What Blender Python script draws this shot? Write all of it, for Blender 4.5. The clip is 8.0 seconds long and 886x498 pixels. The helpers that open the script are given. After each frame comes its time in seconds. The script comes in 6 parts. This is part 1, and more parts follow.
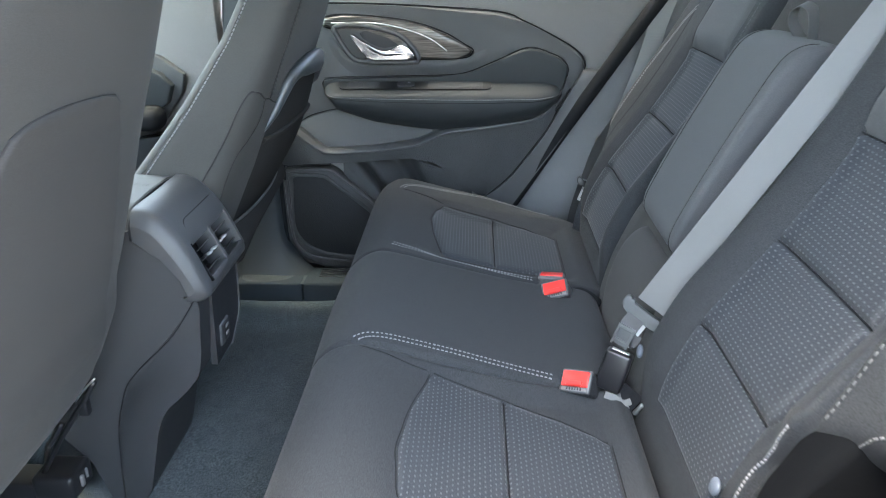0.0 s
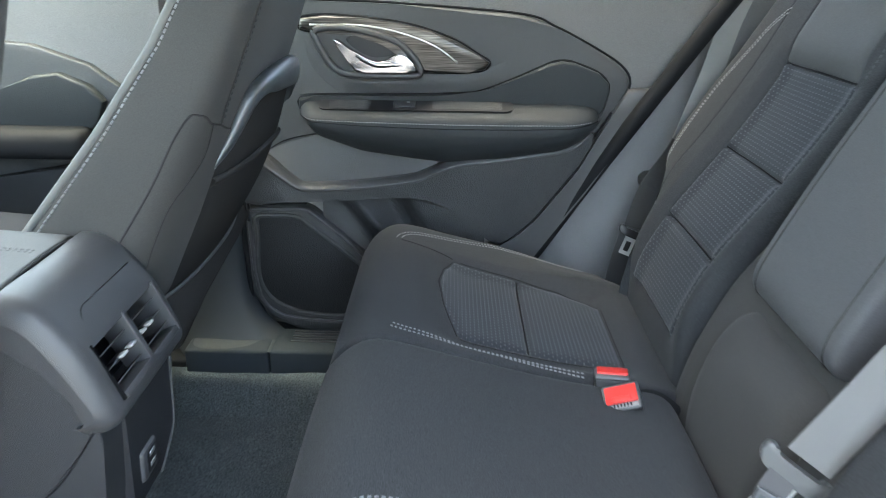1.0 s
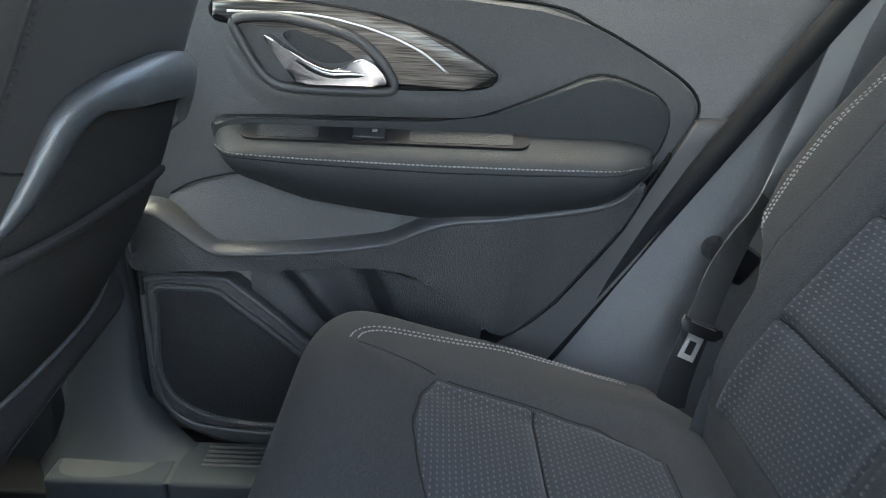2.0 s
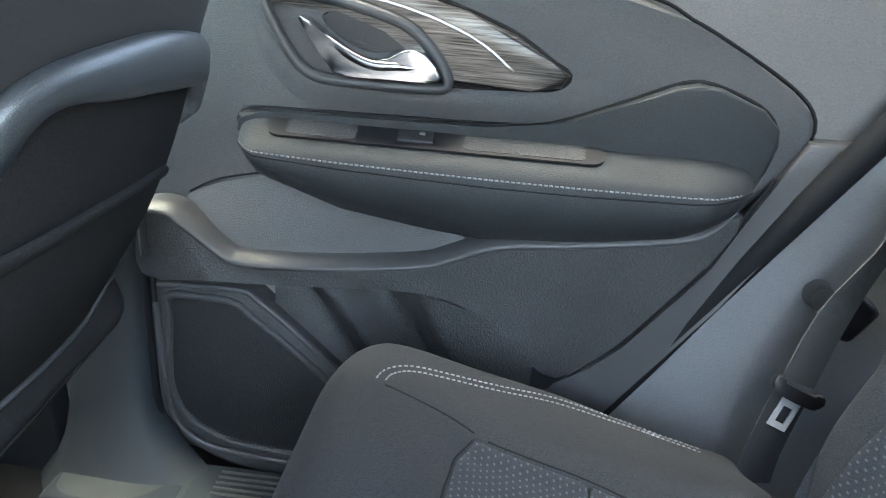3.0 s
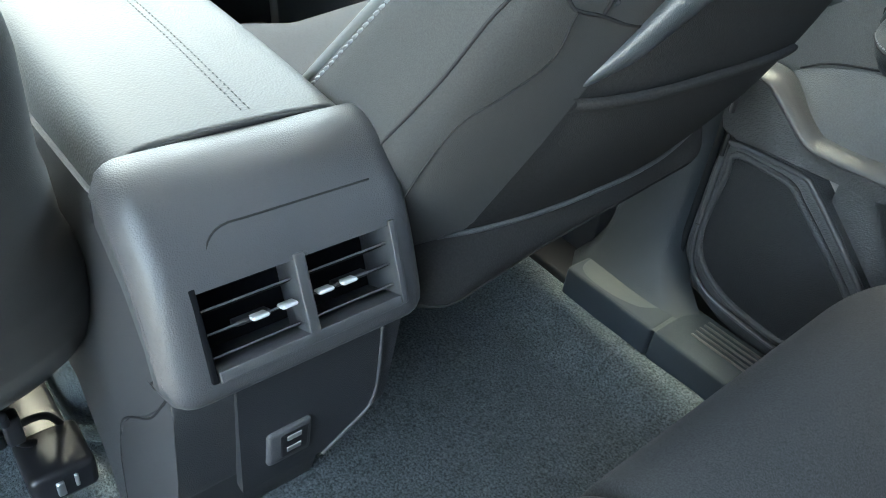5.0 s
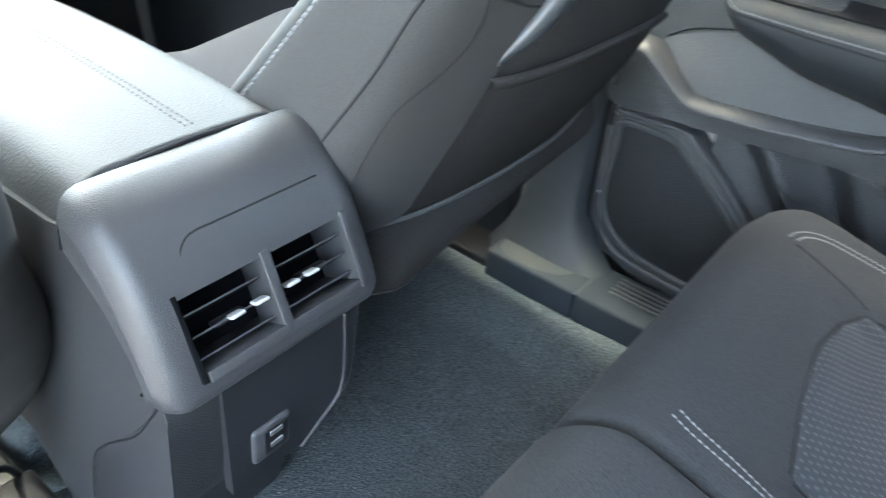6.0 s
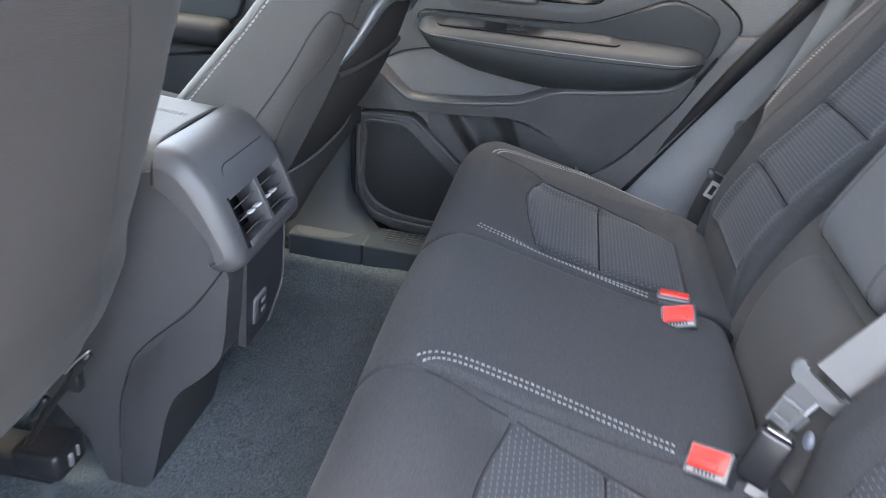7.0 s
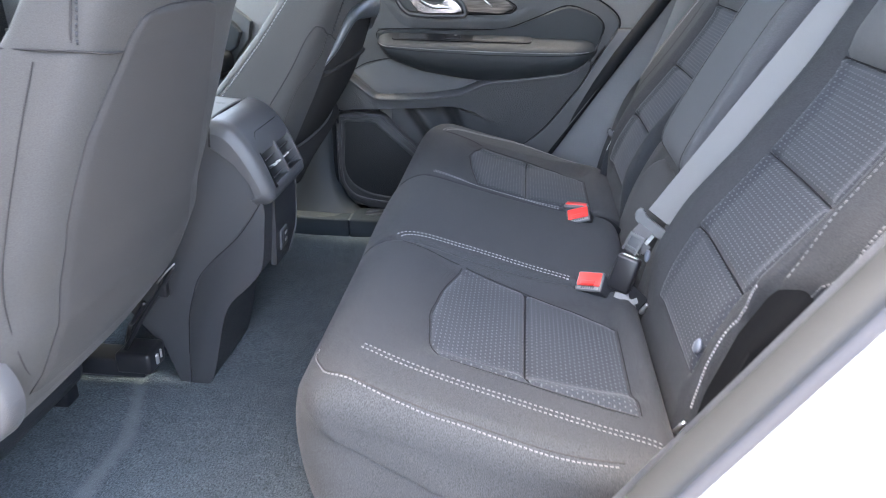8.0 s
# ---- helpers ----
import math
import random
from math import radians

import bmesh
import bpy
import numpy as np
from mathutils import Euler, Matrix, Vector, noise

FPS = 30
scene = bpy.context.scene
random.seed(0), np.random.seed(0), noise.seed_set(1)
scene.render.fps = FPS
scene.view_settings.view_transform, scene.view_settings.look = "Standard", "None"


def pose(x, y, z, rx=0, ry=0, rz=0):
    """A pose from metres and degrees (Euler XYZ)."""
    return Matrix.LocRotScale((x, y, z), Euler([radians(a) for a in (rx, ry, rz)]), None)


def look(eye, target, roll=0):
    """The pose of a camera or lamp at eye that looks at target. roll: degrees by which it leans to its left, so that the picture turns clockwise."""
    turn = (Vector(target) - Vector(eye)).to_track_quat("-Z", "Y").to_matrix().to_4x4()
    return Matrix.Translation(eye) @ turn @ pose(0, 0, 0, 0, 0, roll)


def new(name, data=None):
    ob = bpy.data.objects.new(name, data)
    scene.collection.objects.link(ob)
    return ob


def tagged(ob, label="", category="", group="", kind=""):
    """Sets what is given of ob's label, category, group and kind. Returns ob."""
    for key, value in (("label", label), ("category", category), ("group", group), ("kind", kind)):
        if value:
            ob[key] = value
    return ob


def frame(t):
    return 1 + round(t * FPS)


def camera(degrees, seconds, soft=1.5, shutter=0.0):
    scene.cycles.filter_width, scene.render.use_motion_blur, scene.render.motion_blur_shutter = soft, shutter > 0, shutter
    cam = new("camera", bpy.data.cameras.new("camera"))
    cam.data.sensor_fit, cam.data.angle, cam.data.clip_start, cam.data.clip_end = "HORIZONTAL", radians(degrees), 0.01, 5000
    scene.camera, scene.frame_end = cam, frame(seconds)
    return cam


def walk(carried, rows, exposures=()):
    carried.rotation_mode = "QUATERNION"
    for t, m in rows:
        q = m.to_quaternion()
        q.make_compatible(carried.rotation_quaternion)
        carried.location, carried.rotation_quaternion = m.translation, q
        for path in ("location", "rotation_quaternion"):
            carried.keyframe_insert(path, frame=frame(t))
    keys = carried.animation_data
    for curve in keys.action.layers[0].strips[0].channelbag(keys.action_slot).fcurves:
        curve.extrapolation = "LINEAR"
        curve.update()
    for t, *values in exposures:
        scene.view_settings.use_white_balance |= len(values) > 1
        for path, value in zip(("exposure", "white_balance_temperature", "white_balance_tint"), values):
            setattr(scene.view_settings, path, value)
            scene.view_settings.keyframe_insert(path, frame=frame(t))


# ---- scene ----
cam = camera(61.3, 8.0, soft=0.5, shutter=0.3)
EXPOSURES = [(0, 4.88, 7250, 2), (0.5, 4.92, 7350, 4), (1, 4.93, 7500, 1), (1.5, 4.72, 7500, 3), (3, 5.33, 7200, 2), (3.5, 5.67, 7250, 1), (4, 5.62, 7500, -4), (4.5, 5.26, 7400, -4), (6, 5.67, 7400, 2), (6.5, 5.22, 7400, 9), (7, 5.29, 7600, 11), (7.5, 5.26, 7600, 11), (8, 5.0, 7100, 11)]
PATH = [
    (0, (-0.011, -1.068, 0.874), (-0.087, 0.778, 0.108), -0.4),
    (0.5, (-0.036, -0.892, 0.846), (-0.088, 0.959, 0.09), 0.2),
    (1, (-0.081, -0.692, 0.815), (-0.095, 1.171, 0.087), 0.8),
    (1.5, (-0.096, -0.471, 0.773), (-0.069, 1.408, 0.089), 1.9),
    (1.7, (-0.088, -0.37, 0.758), (-0.05, 1.515, 0.092), 2.4),
    (2.8, (-0.081, -0.107, 0.724), (-0.131, 1.772, 0.041), 4.0),
    (3, (-0.081, -0.105, 0.733), (-0.191, 1.764, 0.03), 4.7),
    (3.2, (-0.081, -0.109, 0.731), (-0.247, 1.752, 0.018), 6.2),
    (3.5, (-0.096, -0.147, 0.741), (-0.464, 1.666, -0.018), 8.1),
    (4, (-0.086, -0.175, 0.77), (-0.863, 1.424, -0.146), 10.2),
    (4.5, (-0.089, -0.186, 0.779), (-1.103, 1.117, -0.349), 11.9),
    (4.7, (-0.088, -0.186, 0.777), (-1.171, 0.984, -0.43), 11.2),
    (5.8, (-0.062, -0.209, 0.77), (-1.175, 0.963, -0.411), 4.5),
    (6, (-0.072, -0.254, 0.775), (-1.026, 1.084, -0.364), 5.7),
    (6.3, (-0.066, -0.371, 0.794), (-0.755, 1.172, -0.274), 7.0),
    (6.5, (-0.074, -0.488, 0.795), (-0.569, 1.165, -0.22), 7.5),
    (6.8, (-0.069, -0.679, 0.802), (-0.353, 1.068, -0.129), 6.7),
    (7, (-0.074, -0.804, 0.815), (-0.304, 0.97, -0.079), 5.7),
    (7.5, (-0.021, -1.067, 0.813), (-0.224, 0.74, -0.02), 2.9),
    (8, (0.006, -1.255, 0.82), (-0.171, 0.572, 0.026), 1.0),
]
walk(cam, [(t, look(eye, target, roll)) for t, eye, target, roll in PATH], EXPOSURES)

FLOOR_Z = 0.0

# ---- world and light ----
world = bpy.data.worlds.new("sky")
scene.world = world
world.use_nodes = True
wn = world.node_tree.nodes
sky = wn.new("ShaderNodeTexSky")
sky.sky_type, sky.sun_disc = "NISHITA", False
sky.sun_elevation, sky.sun_rotation = radians(75), radians(272)
sky.air_density, sky.dust_density = 0.9, 4.5
wn["Background"].inputs[1].default_value = 0.15
world.node_tree.links.new(sky.outputs[0], wn["Background"].inputs[0])
sun_data = bpy.data.lights.new("sun", "SUN")
sun_data.energy, sun_data.angle, sun_data.color = 0.33, radians(14), (1.0, 0.99, 0.975)
sun = new("sun", sun_data)
sun.matrix_world = look((-1.31, 0.05, 4.9), (0, 0, 0))


# ---- materials ----
def mat(name, base, rough=0.6, metal=0.0, spec=0.5, grain=0.0, grain_scale=600.0, mottle=0.12,
        mottle_scale=9.0, coat=0.0, sheen=0.0, cells=False, stretch=(1, 1, 1), fleck=0.0, fleck_scale=400.0):
    """A surface with slow mottling, fine grain and its bump, in metres."""
    m = bpy.data.materials.new(name)
    m.use_nodes = True
    n, l = m.node_tree.nodes, m.node_tree.links
    b = n["Principled BSDF"]
    b.inputs["Roughness"].default_value, b.inputs["Metallic"].default_value = rough, metal
    b.inputs["Specular IOR Level"].default_value = spec
    b.inputs["Coat Weight"].default_value = coat
    b.inputs["Sheen Weight"].default_value, b.inputs["Sheen Roughness"].default_value = sheen, 0.4
    co = n.new("ShaderNodeTexCoord")
    mp = n.new("ShaderNodeMapping")
    mp.inputs["Scale"].default_value = stretch
    l.new(co.outputs["Object"], mp.inputs[0])
    slow = n.new("ShaderNodeTexNoise")
    slow.inputs["Scale"].default_value, slow.inputs["Detail"].default_value = mottle_scale, 4
    l.new(mp.outputs[0], slow.inputs[0])
    mix = n.new("ShaderNodeMix")
    mix.data_type = "RGBA"
    mix.inputs[6].default_value = (*[c * (1 - mottle) for c in base], 1)
    mix.inputs[7].default_value = (*[min(1, c * (1 + mottle)) for c in base], 1)
    l.new(slow.outputs[0], mix.inputs[0])
    colour = mix.outputs[2]
    if fleck:
        yarn = n.new("ShaderNodeTexNoise")
        yarn.inputs["Scale"].default_value, yarn.inputs["Detail"].default_value = fleck_scale, 2
        l.new(mp.outputs[0], yarn.inputs[0])
        span = n.new("ShaderNodeMapRange")
        span.inputs[1].default_value, span.inputs[2].default_value = 0.3, 0.7
        span.inputs[3].default_value, span.inputs[4].default_value = 1 - fleck, 1 + fleck
        l.new(yarn.outputs[0], span.inputs[0])
        dye = n.new("ShaderNodeVectorMath")
        dye.operation = "SCALE"
        l.new(colour, dye.inputs[0])
        l.new(span.outputs[0], dye.inputs["Scale"])
        colour = dye.outputs[0]
    l.new(colour, b.inputs["Base Color"])
    rr = n.new("ShaderNodeMapRange")
    rr.inputs[3].default_value, rr.inputs[4].default_value = rough * 0.88, min(1, rough * 1.12)
    l.new(slow.outputs[0], rr.inputs[0])
    l.new(rr.outputs[0], b.inputs["Roughness"])
    if grain:
        if cells:
            fine = n.new("ShaderNodeTexVoronoi")
            fine.inputs["Scale"].default_value = grain_scale
        else:
            fine = n.new("ShaderNodeTexNoise")
            fine.inputs["Scale"].default_value, fine.inputs["Detail"].default_value = grain_scale, 2
        l.new(mp.outputs[0], fine.inputs[0])
        bump = n.new("ShaderNodeBump")
        bump.inputs["Strength"].default_value, bump.inputs["Distance"].default_value = grain, 0.001
        l.new(fine.outputs[0], bump.inputs["Height"])
        l.new(bump.outputs[0], b.inputs["Normal"])
    return m


def mnode(n, l, op, a, b=None, c=None):
    k = n.new("ShaderNodeMath")
    k.operation = op
    for i, v in enumerate((a, b, c)):
        if v is None:
            continue
        if isinstance(v, (int, float)):
            k.inputs[i].default_value = v
        else:
            l.new(v, k.inputs[i])
    return k.outputs[0]


def knit_mat(name, base, thread, pitch=0.0085, row=0.0062):
    """Dark knit with rows of short raised lighter threads, laid out on the UV map in metres."""
    m = mat(name, base, 0.92, spec=0.2, sheen=0.12, fleck=0.25, fleck_scale=700)
    n, l = m.node_tree.nodes, m.node_tree.links
    b = n["Principled BSDF"]
    uv = n.new("ShaderNodeUVMap")
    sep = n.new("ShaderNodeSeparateXYZ")
    l.new(uv.outputs[0], sep.inputs[0])
    u = mnode(n, l, "DIVIDE", sep.outputs[0], row)
    v = mnode(n, l, "DIVIDE", sep.outputs[1], pitch)
    odd = mnode(n, l, "MULTIPLY", mnode(n, l, "MODULO", mnode(n, l, "FLOOR", u), 2.0), 0.5)
    fu = mnode(n, l, "ABSOLUTE", mnode(n, l, "SUBTRACT", mnode(n, l, "FRACT", u), 0.5))
    fv = mnode(n, l, "ABSOLUTE", mnode(n, l, "SUBTRACT", mnode(n, l, "FRACT", mnode(n, l, "ADD", v, odd)), 0.5))
    du = mnode(n, l, "MULTIPLY", fu, 4.5)
    dv = mnode(n, l, "MULTIPLY", fv, 4.4)
    d = mnode(n, l, "SQRT", mnode(n, l, "ADD", mnode(n, l, "POWER", du, 2.0), mnode(n, l, "POWER", dv, 2.0)))
    dot = n.new("ShaderNodeMapRange")
    dot.inputs[1].default_value, dot.inputs[2].default_value = 1.0, 0.6
    l.new(d, dot.inputs[0])
    spots = n.new("ShaderNodeTexNoise")
    spots.inputs["Scale"].default_value = 14.0
    l.new(n["Texture Coordinate"].outputs["Object"], spots.inputs[0])
    amount = mnode(n, l, "MULTIPLY", dot.outputs[0], mnode(n, l, "MULTIPLY_ADD", spots.outputs[0], 0.6, 0.35))
    mix = n.new("ShaderNodeMix")
    mix.data_type = "RGBA"
    old = b.inputs["Base Color"].links[0].from_socket
    l.new(old, mix.inputs[6])
    mix.inputs[7].default_value = (*thread, 1)
    l.new(amount, mix.inputs[0])
    l.new(mix.outputs[2], b.inputs["Base Color"])
    bump = n.new("ShaderNodeBump")
    bump.inputs["Strength"].default_value, bump.inputs["Distance"].default_value = 0.3, 0.0010
    l.new(dot.outputs[0], bump.inputs["Height"])
    l.new(bump.outputs[0], b.inputs["Normal"])
    return m


def webbing_mat(name, base):
    """Belt webbing: fine ribs across the UV width."""
    m = mat(name, base, 0.55, spec=0.4, mottle=0.06)
    n, l = m.node_tree.nodes, m.node_tree.links
    uv = n.new("ShaderNodeUVMap")
    wave = n.new("ShaderNodeTexWave")
    wave.inputs["Scale"].default_value, wave.bands_direction = 130.0, "Y"
    l.new(uv.outputs[0], wave.inputs[0])
    bump = n.new("ShaderNodeBump")
    bump.inputs["Strength"].default_value, bump.inputs["Distance"].default_value = 0.35, 0.0005
    l.new(wave.outputs[1], bump.inputs["Height"])
    l.new(bump.outputs[0], n["Principled BSDF"].inputs["Normal"])
    return m


CLOTH = mat("cloth", (0.0335, 0.0358, 0.0388), 0.9, spec=0.2, grain=0.3, grain_scale=1500, sheen=0.04, mottle_scale=6, fleck=0.39, fleck_scale=750)
# Paler armrest and top-panel cloth, with window light put into its tone
CLOTH_LIT = mat("lit_cloth", (0.078, 0.080, 0.083), 0.88, spec=0.22, grain=0.3, grain_scale=1200, sheen=0.05, mottle_scale=5, fleck=0.13, fleck_scale=800)
# Near-black that holds the shade inside the vents and beside the seat back
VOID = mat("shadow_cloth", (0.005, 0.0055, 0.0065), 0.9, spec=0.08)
CLOTH_BACK = mat("cloth_back", (0.0505, 0.0495, 0.0482), 0.88, spec=0.22, grain=0.3, grain_scale=1200, sheen=0.05, mottle_scale=5, fleck=0.13, fleck_scale=800)
CLOTH_POCKET = mat("pocket_cloth", (0.043, 0.0415, 0.041), 0.9, spec=0.2, grain=0.4, grain_scale=900, sheen=0.04, mottle_scale=6, fleck=0.13, fleck_scale=650)
KNIT = knit_mat("knit", (0.0335, 0.0375, 0.0435), (0.105, 0.112, 0.120))
CLOTH_DARK = mat("dark_cloth", (0.027, 0.026, 0.026), 0.95, spec=0.12, grain=0.4, grain_scale=700, fleck=0.2, fleck_scale=500)
CLOTH_BLUE = mat("blue_cloth", (0.013, 0.016, 0.023), 0.92, spec=0.15, grain=0.5, grain_scale=700, fleck=0.25)
TWILL_LIT = mat("lit_twill", (0.125, 0.125, 0.12), 0.8, spec=0.3, grain=0.5, grain_scale=260, stretch=(1, 6, 1), sheen=0.1)
CONSOLE_LOW = mat("lower_console_plastic", (0.035, 0.036, 0.039), 0.55, spec=0.35, grain=0.4, grain_scale=900, cells=True, fleck=0.12, fleck_scale=600)
VINYL = mat("vinyl", (0.030, 0.0335, 0.036), 0.52, spec=0.28, grain=0.4, grain_scale=650, cells=True, fleck=0.12, fleck_scale=700)
PLASTIC = mat("plastic", (0.072, 0.073, 0.075), 0.5, spec=0.5, grain=0.5, grain_scale=900, cells=True, fleck=0.15, fleck_scale=600)
# Darker than the door plastic, to carry the lower door's shade in its tone
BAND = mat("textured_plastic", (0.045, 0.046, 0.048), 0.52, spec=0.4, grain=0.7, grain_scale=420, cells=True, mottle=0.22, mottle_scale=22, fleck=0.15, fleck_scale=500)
PLASTIC_UP = mat("upper_plastic", (0.205, 0.197, 0.193), 0.6, spec=0.4, grain=0.5, grain_scale=800, cells=True, fleck=0.12, fleck_scale=600)
PLASTIC_DARK = mat("dark_plastic", (0.022, 0.023, 0.026), 0.45, spec=0.45, grain=0.3, grain_scale=900, cells=True)
PLASTIC_SATIN = mat("satin_plastic", (0.057, 0.057, 0.060), 0.4, spec=0.5, grain=0.25, grain_scale=900, cells=True)
LIP = mat("lip_plastic", (0.070, 0.077, 0.083), 0.34, spec=0.8, grain=0.2, grain_scale=900, cells=True)
PILLAR = mat("pillar_plastic", (0.150, 0.153, 0.155), 0.42, spec=0.5, grain=0.4, grain_scale=900, cells=True, fleck=0.1, fleck_scale=600)
GRILLE = mat("grille", (0.017, 0.018, 0.0195), 0.65, spec=0.3, grain=0.9, grain_scale=500, cells=True)
CARPET = mat("carpet", (0.076, 0.090, 0.096), 0.97, spec=0.1, grain=1.0, grain_scale=400, mottle=0.25, mottle_scale=28, sheen=0.12, fleck=0.55, fleck_scale=330)


def pale_crease(m):
    """A paler soft-edged crease across the pile of the driver-side carpet."""
    n, l = m.node_tree.nodes, m.node_tree.links
    b = n["Principled BSDF"]
    sep = n.new("ShaderNodeSeparateXYZ")
    l.new(n["Texture Coordinate"].outputs["Object"], sep.inputs[0])

    def ramp(value, a0, a1, b0, b1):
        k = n.new("ShaderNodeMapRange")
        k.interpolation_type = "SMOOTHSTEP"
        for i, v in enumerate((a0, a1, b0, b1)):
            k.inputs[i + 1].default_value = v
        l.new(value, k.inputs[0])
        return k.outputs[0]

    centre = ramp(sep.outputs[1], -0.30, 0.02, -0.634, -0.715)
    blur = n.new("ShaderNodeTexNoise")
    blur.inputs["Scale"].default_value, blur.inputs["Detail"].default_value = 45.0, 3
    l.new(n["Texture Coordinate"].outputs["Object"], blur.inputs[0])
    off = mnode(n, l, "ABSOLUTE", mnode(n, l, "SUBTRACT", sep.outputs[0], mnode(n, l, "ADD", centre, mnode(n, l, "MULTIPLY_ADD", blur.outputs[0], 0.02, -0.01))))
    amount = mnode(n, l, "MULTIPLY", ramp(off, 0.002, 0.022, 0.75, 0.0), ramp(sep.outputs[1], -0.02, 0.02, 1.0, 0.0))
    mix = n.new("ShaderNodeMix")
    mix.data_type = "RGBA"
    l.new(b.inputs["Base Color"].links[0].from_socket, mix.inputs[6])
    mix.inputs[7].default_value = (0.135, 0.146, 0.152, 1)
    l.new(amount, mix.inputs[0])
    l.new(mix.outputs[2], b.inputs["Base Color"])
    n["Bump"].inputs["Distance"].default_value = 0.0025


RUBBER = mat("rubber", (0.0085, 0.0092, 0.011), 0.75, spec=0.2)
BLACK = mat("black", (0.012, 0.012, 0.014), 0.35, spec=0.5)
RED = mat("red_plastic", (0.72, 0.035, 0.03), 0.32, spec=0.5, mottle=0.05)
CHROME = mat("chrome", (0.42, 0.43, 0.45), 0.17, metal=1.0, mottle=0.1)
STEEL = mat("steel", (0.78, 0.78, 0.77), 0.4, metal=1.0)
BRUSHED = mat("brushed_trim", (0.085, 0.081, 0.077), 0.36, metal=0.8, mottle=0.7, mottle_scale=30, stretch=(0.25, 1.5, 8), fleck=0.7, fleck_scale=85)
# Thread tones offset the light: mostly darker on near seams, paler on far ones
THREAD = mat("thread", (0.215, 0.215, 0.22), 0.85, spec=0.2, mottle=0.15, mottle_scale=200)
THREAD_MID = mat("mid_thread", (0.118, 0.119, 0.123), 0.85, spec=0.2, mottle=0.15, mottle_scale=200)
THREAD_EDGE = mat("edge_thread", (0.165, 0.166, 0.17), 0.85, spec=0.2, mottle=0.15, mottle_scale=200)
THREAD_DIM = mat("dim_thread", (0.092, 0.094, 0.097), 0.85, spec=0.2, mottle=0.2, mottle_scale=200)
SEAL_GREY = mat("seal_rubber", (0.020, 0.022, 0.024), 0.7, spec=0.2, mottle=0.15, grain=0.2, grain_scale=700)
FLANGE = mat("flange_rubber", (0.052, 0.051, 0.056), 0.6, spec=0.3, mottle=0.15, grain=0.2, grain_scale=700)
FOOT = mat("pillar_foot", (0.024, 0.029, 0.034), 0.5, spec=0.4, grain=0.35, grain_scale=900, cells=True)
SILL = mat("sill_plastic", (0.027, 0.034, 0.041), 0.7, spec=0.15, grain=0.4, grain_scale=900, cells=True)
GRIP = mat("belt_grip", (0.085, 0.09, 0.092), 0.36, spec=0.5)
SEAM_SOFT = mat("soft_seam", (0.034, 0.033, 0.033), 0.9, spec=0.1)
TONGUE = mat("tongue_steel", (0.62, 0.62, 0.61), 0.35, metal=0.3, mottle=0.05)
SEAM = mat("seam", (0.015, 0.015, 0.017), 0.9, spec=0.2)
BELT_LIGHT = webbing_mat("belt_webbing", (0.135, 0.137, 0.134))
# Side belt tones: pale where it is lit, darker in shade towards the seat
BELT_LIT = webbing_mat("lit_webbing", (0.24, 0.24, 0.235))
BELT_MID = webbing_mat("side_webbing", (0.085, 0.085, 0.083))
BELT_SHADED = webbing_mat("shaded_webbing", (0.05, 0.051, 0.053))
LID = mat("lid_vinyl", (0.056, 0.057, 0.057), 0.55, spec=0.4, grain=0.3, grain_scale=500, cells=True)
WHITE_PAINT = mat("white_paint", (0.82, 0.82, 0.83), 0.25, coat=0.6, mottle=0.02)
BUTTON = mat("button_plastic", (0.10, 0.115, 0.14), 0.45)
LATCH = mat("latch_plastic", (0.055, 0.06, 0.063), 0.35, spec=0.5)
ASPHALT = mat("paving", (0.21, 0.208, 0.204), 0.9, grain=0.8, grain_scale=80, mottle=0.25, mottle_scale=3)
HEADLINER = mat("headliner", (0.58, 0.59, 0.595), 0.95, grain=0.4, grain_scale=500)


def glass_mat(name, tint):
    """Thin tinted pane: tinted transmission under a clear glossy face."""
    m = bpy.data.materials.new(name)
    m.use_nodes = True
    n, l = m.node_tree.nodes, m.node_tree.links
    n.remove(n["Principled BSDF"])
    clear = n.new("ShaderNodeBsdfTransparent")
    clear.inputs[0].default_value = (*tint, 1)
    gloss = n.new("ShaderNodeBsdfGlossy")
    gloss.inputs["Roughness"].default_value = 0.02
    mix = n.new("ShaderNodeMixShader")
    mix.inputs[0].default_value = 0.06
    l.new(clear.outputs[0], mix.inputs[1])
    l.new(gloss.outputs[0], mix.inputs[2])
    l.new(mix.outputs[0], n["Material Output"].inputs[0])
    return m


GLASS = glass_mat("window_glass", (0.72, 0.78, 0.75))
GLASS_DARK = glass_mat("privacy_glass", (0.26, 0.275, 0.285))
GLASS_REAR = glass_mat("rear_glass", (0.38, 0.40, 0.41))

pale_crease(CARPET)


# ---- building helpers ----
def thing(name, label, category, group="", at=(0, 0, 0), kind=""):
    ob = new(name)
    ob.empty_display_size = 0.05
    ob.location = at
    return tagged(ob, label, category, group, kind)


def attach(ob, parent, label=""):
    if parent is not None:
        ob.parent = parent
        ob.matrix_parent_inverse = Matrix.Translation(parent.location).inverted()
    if label:
        ob["label"] = label
    return ob


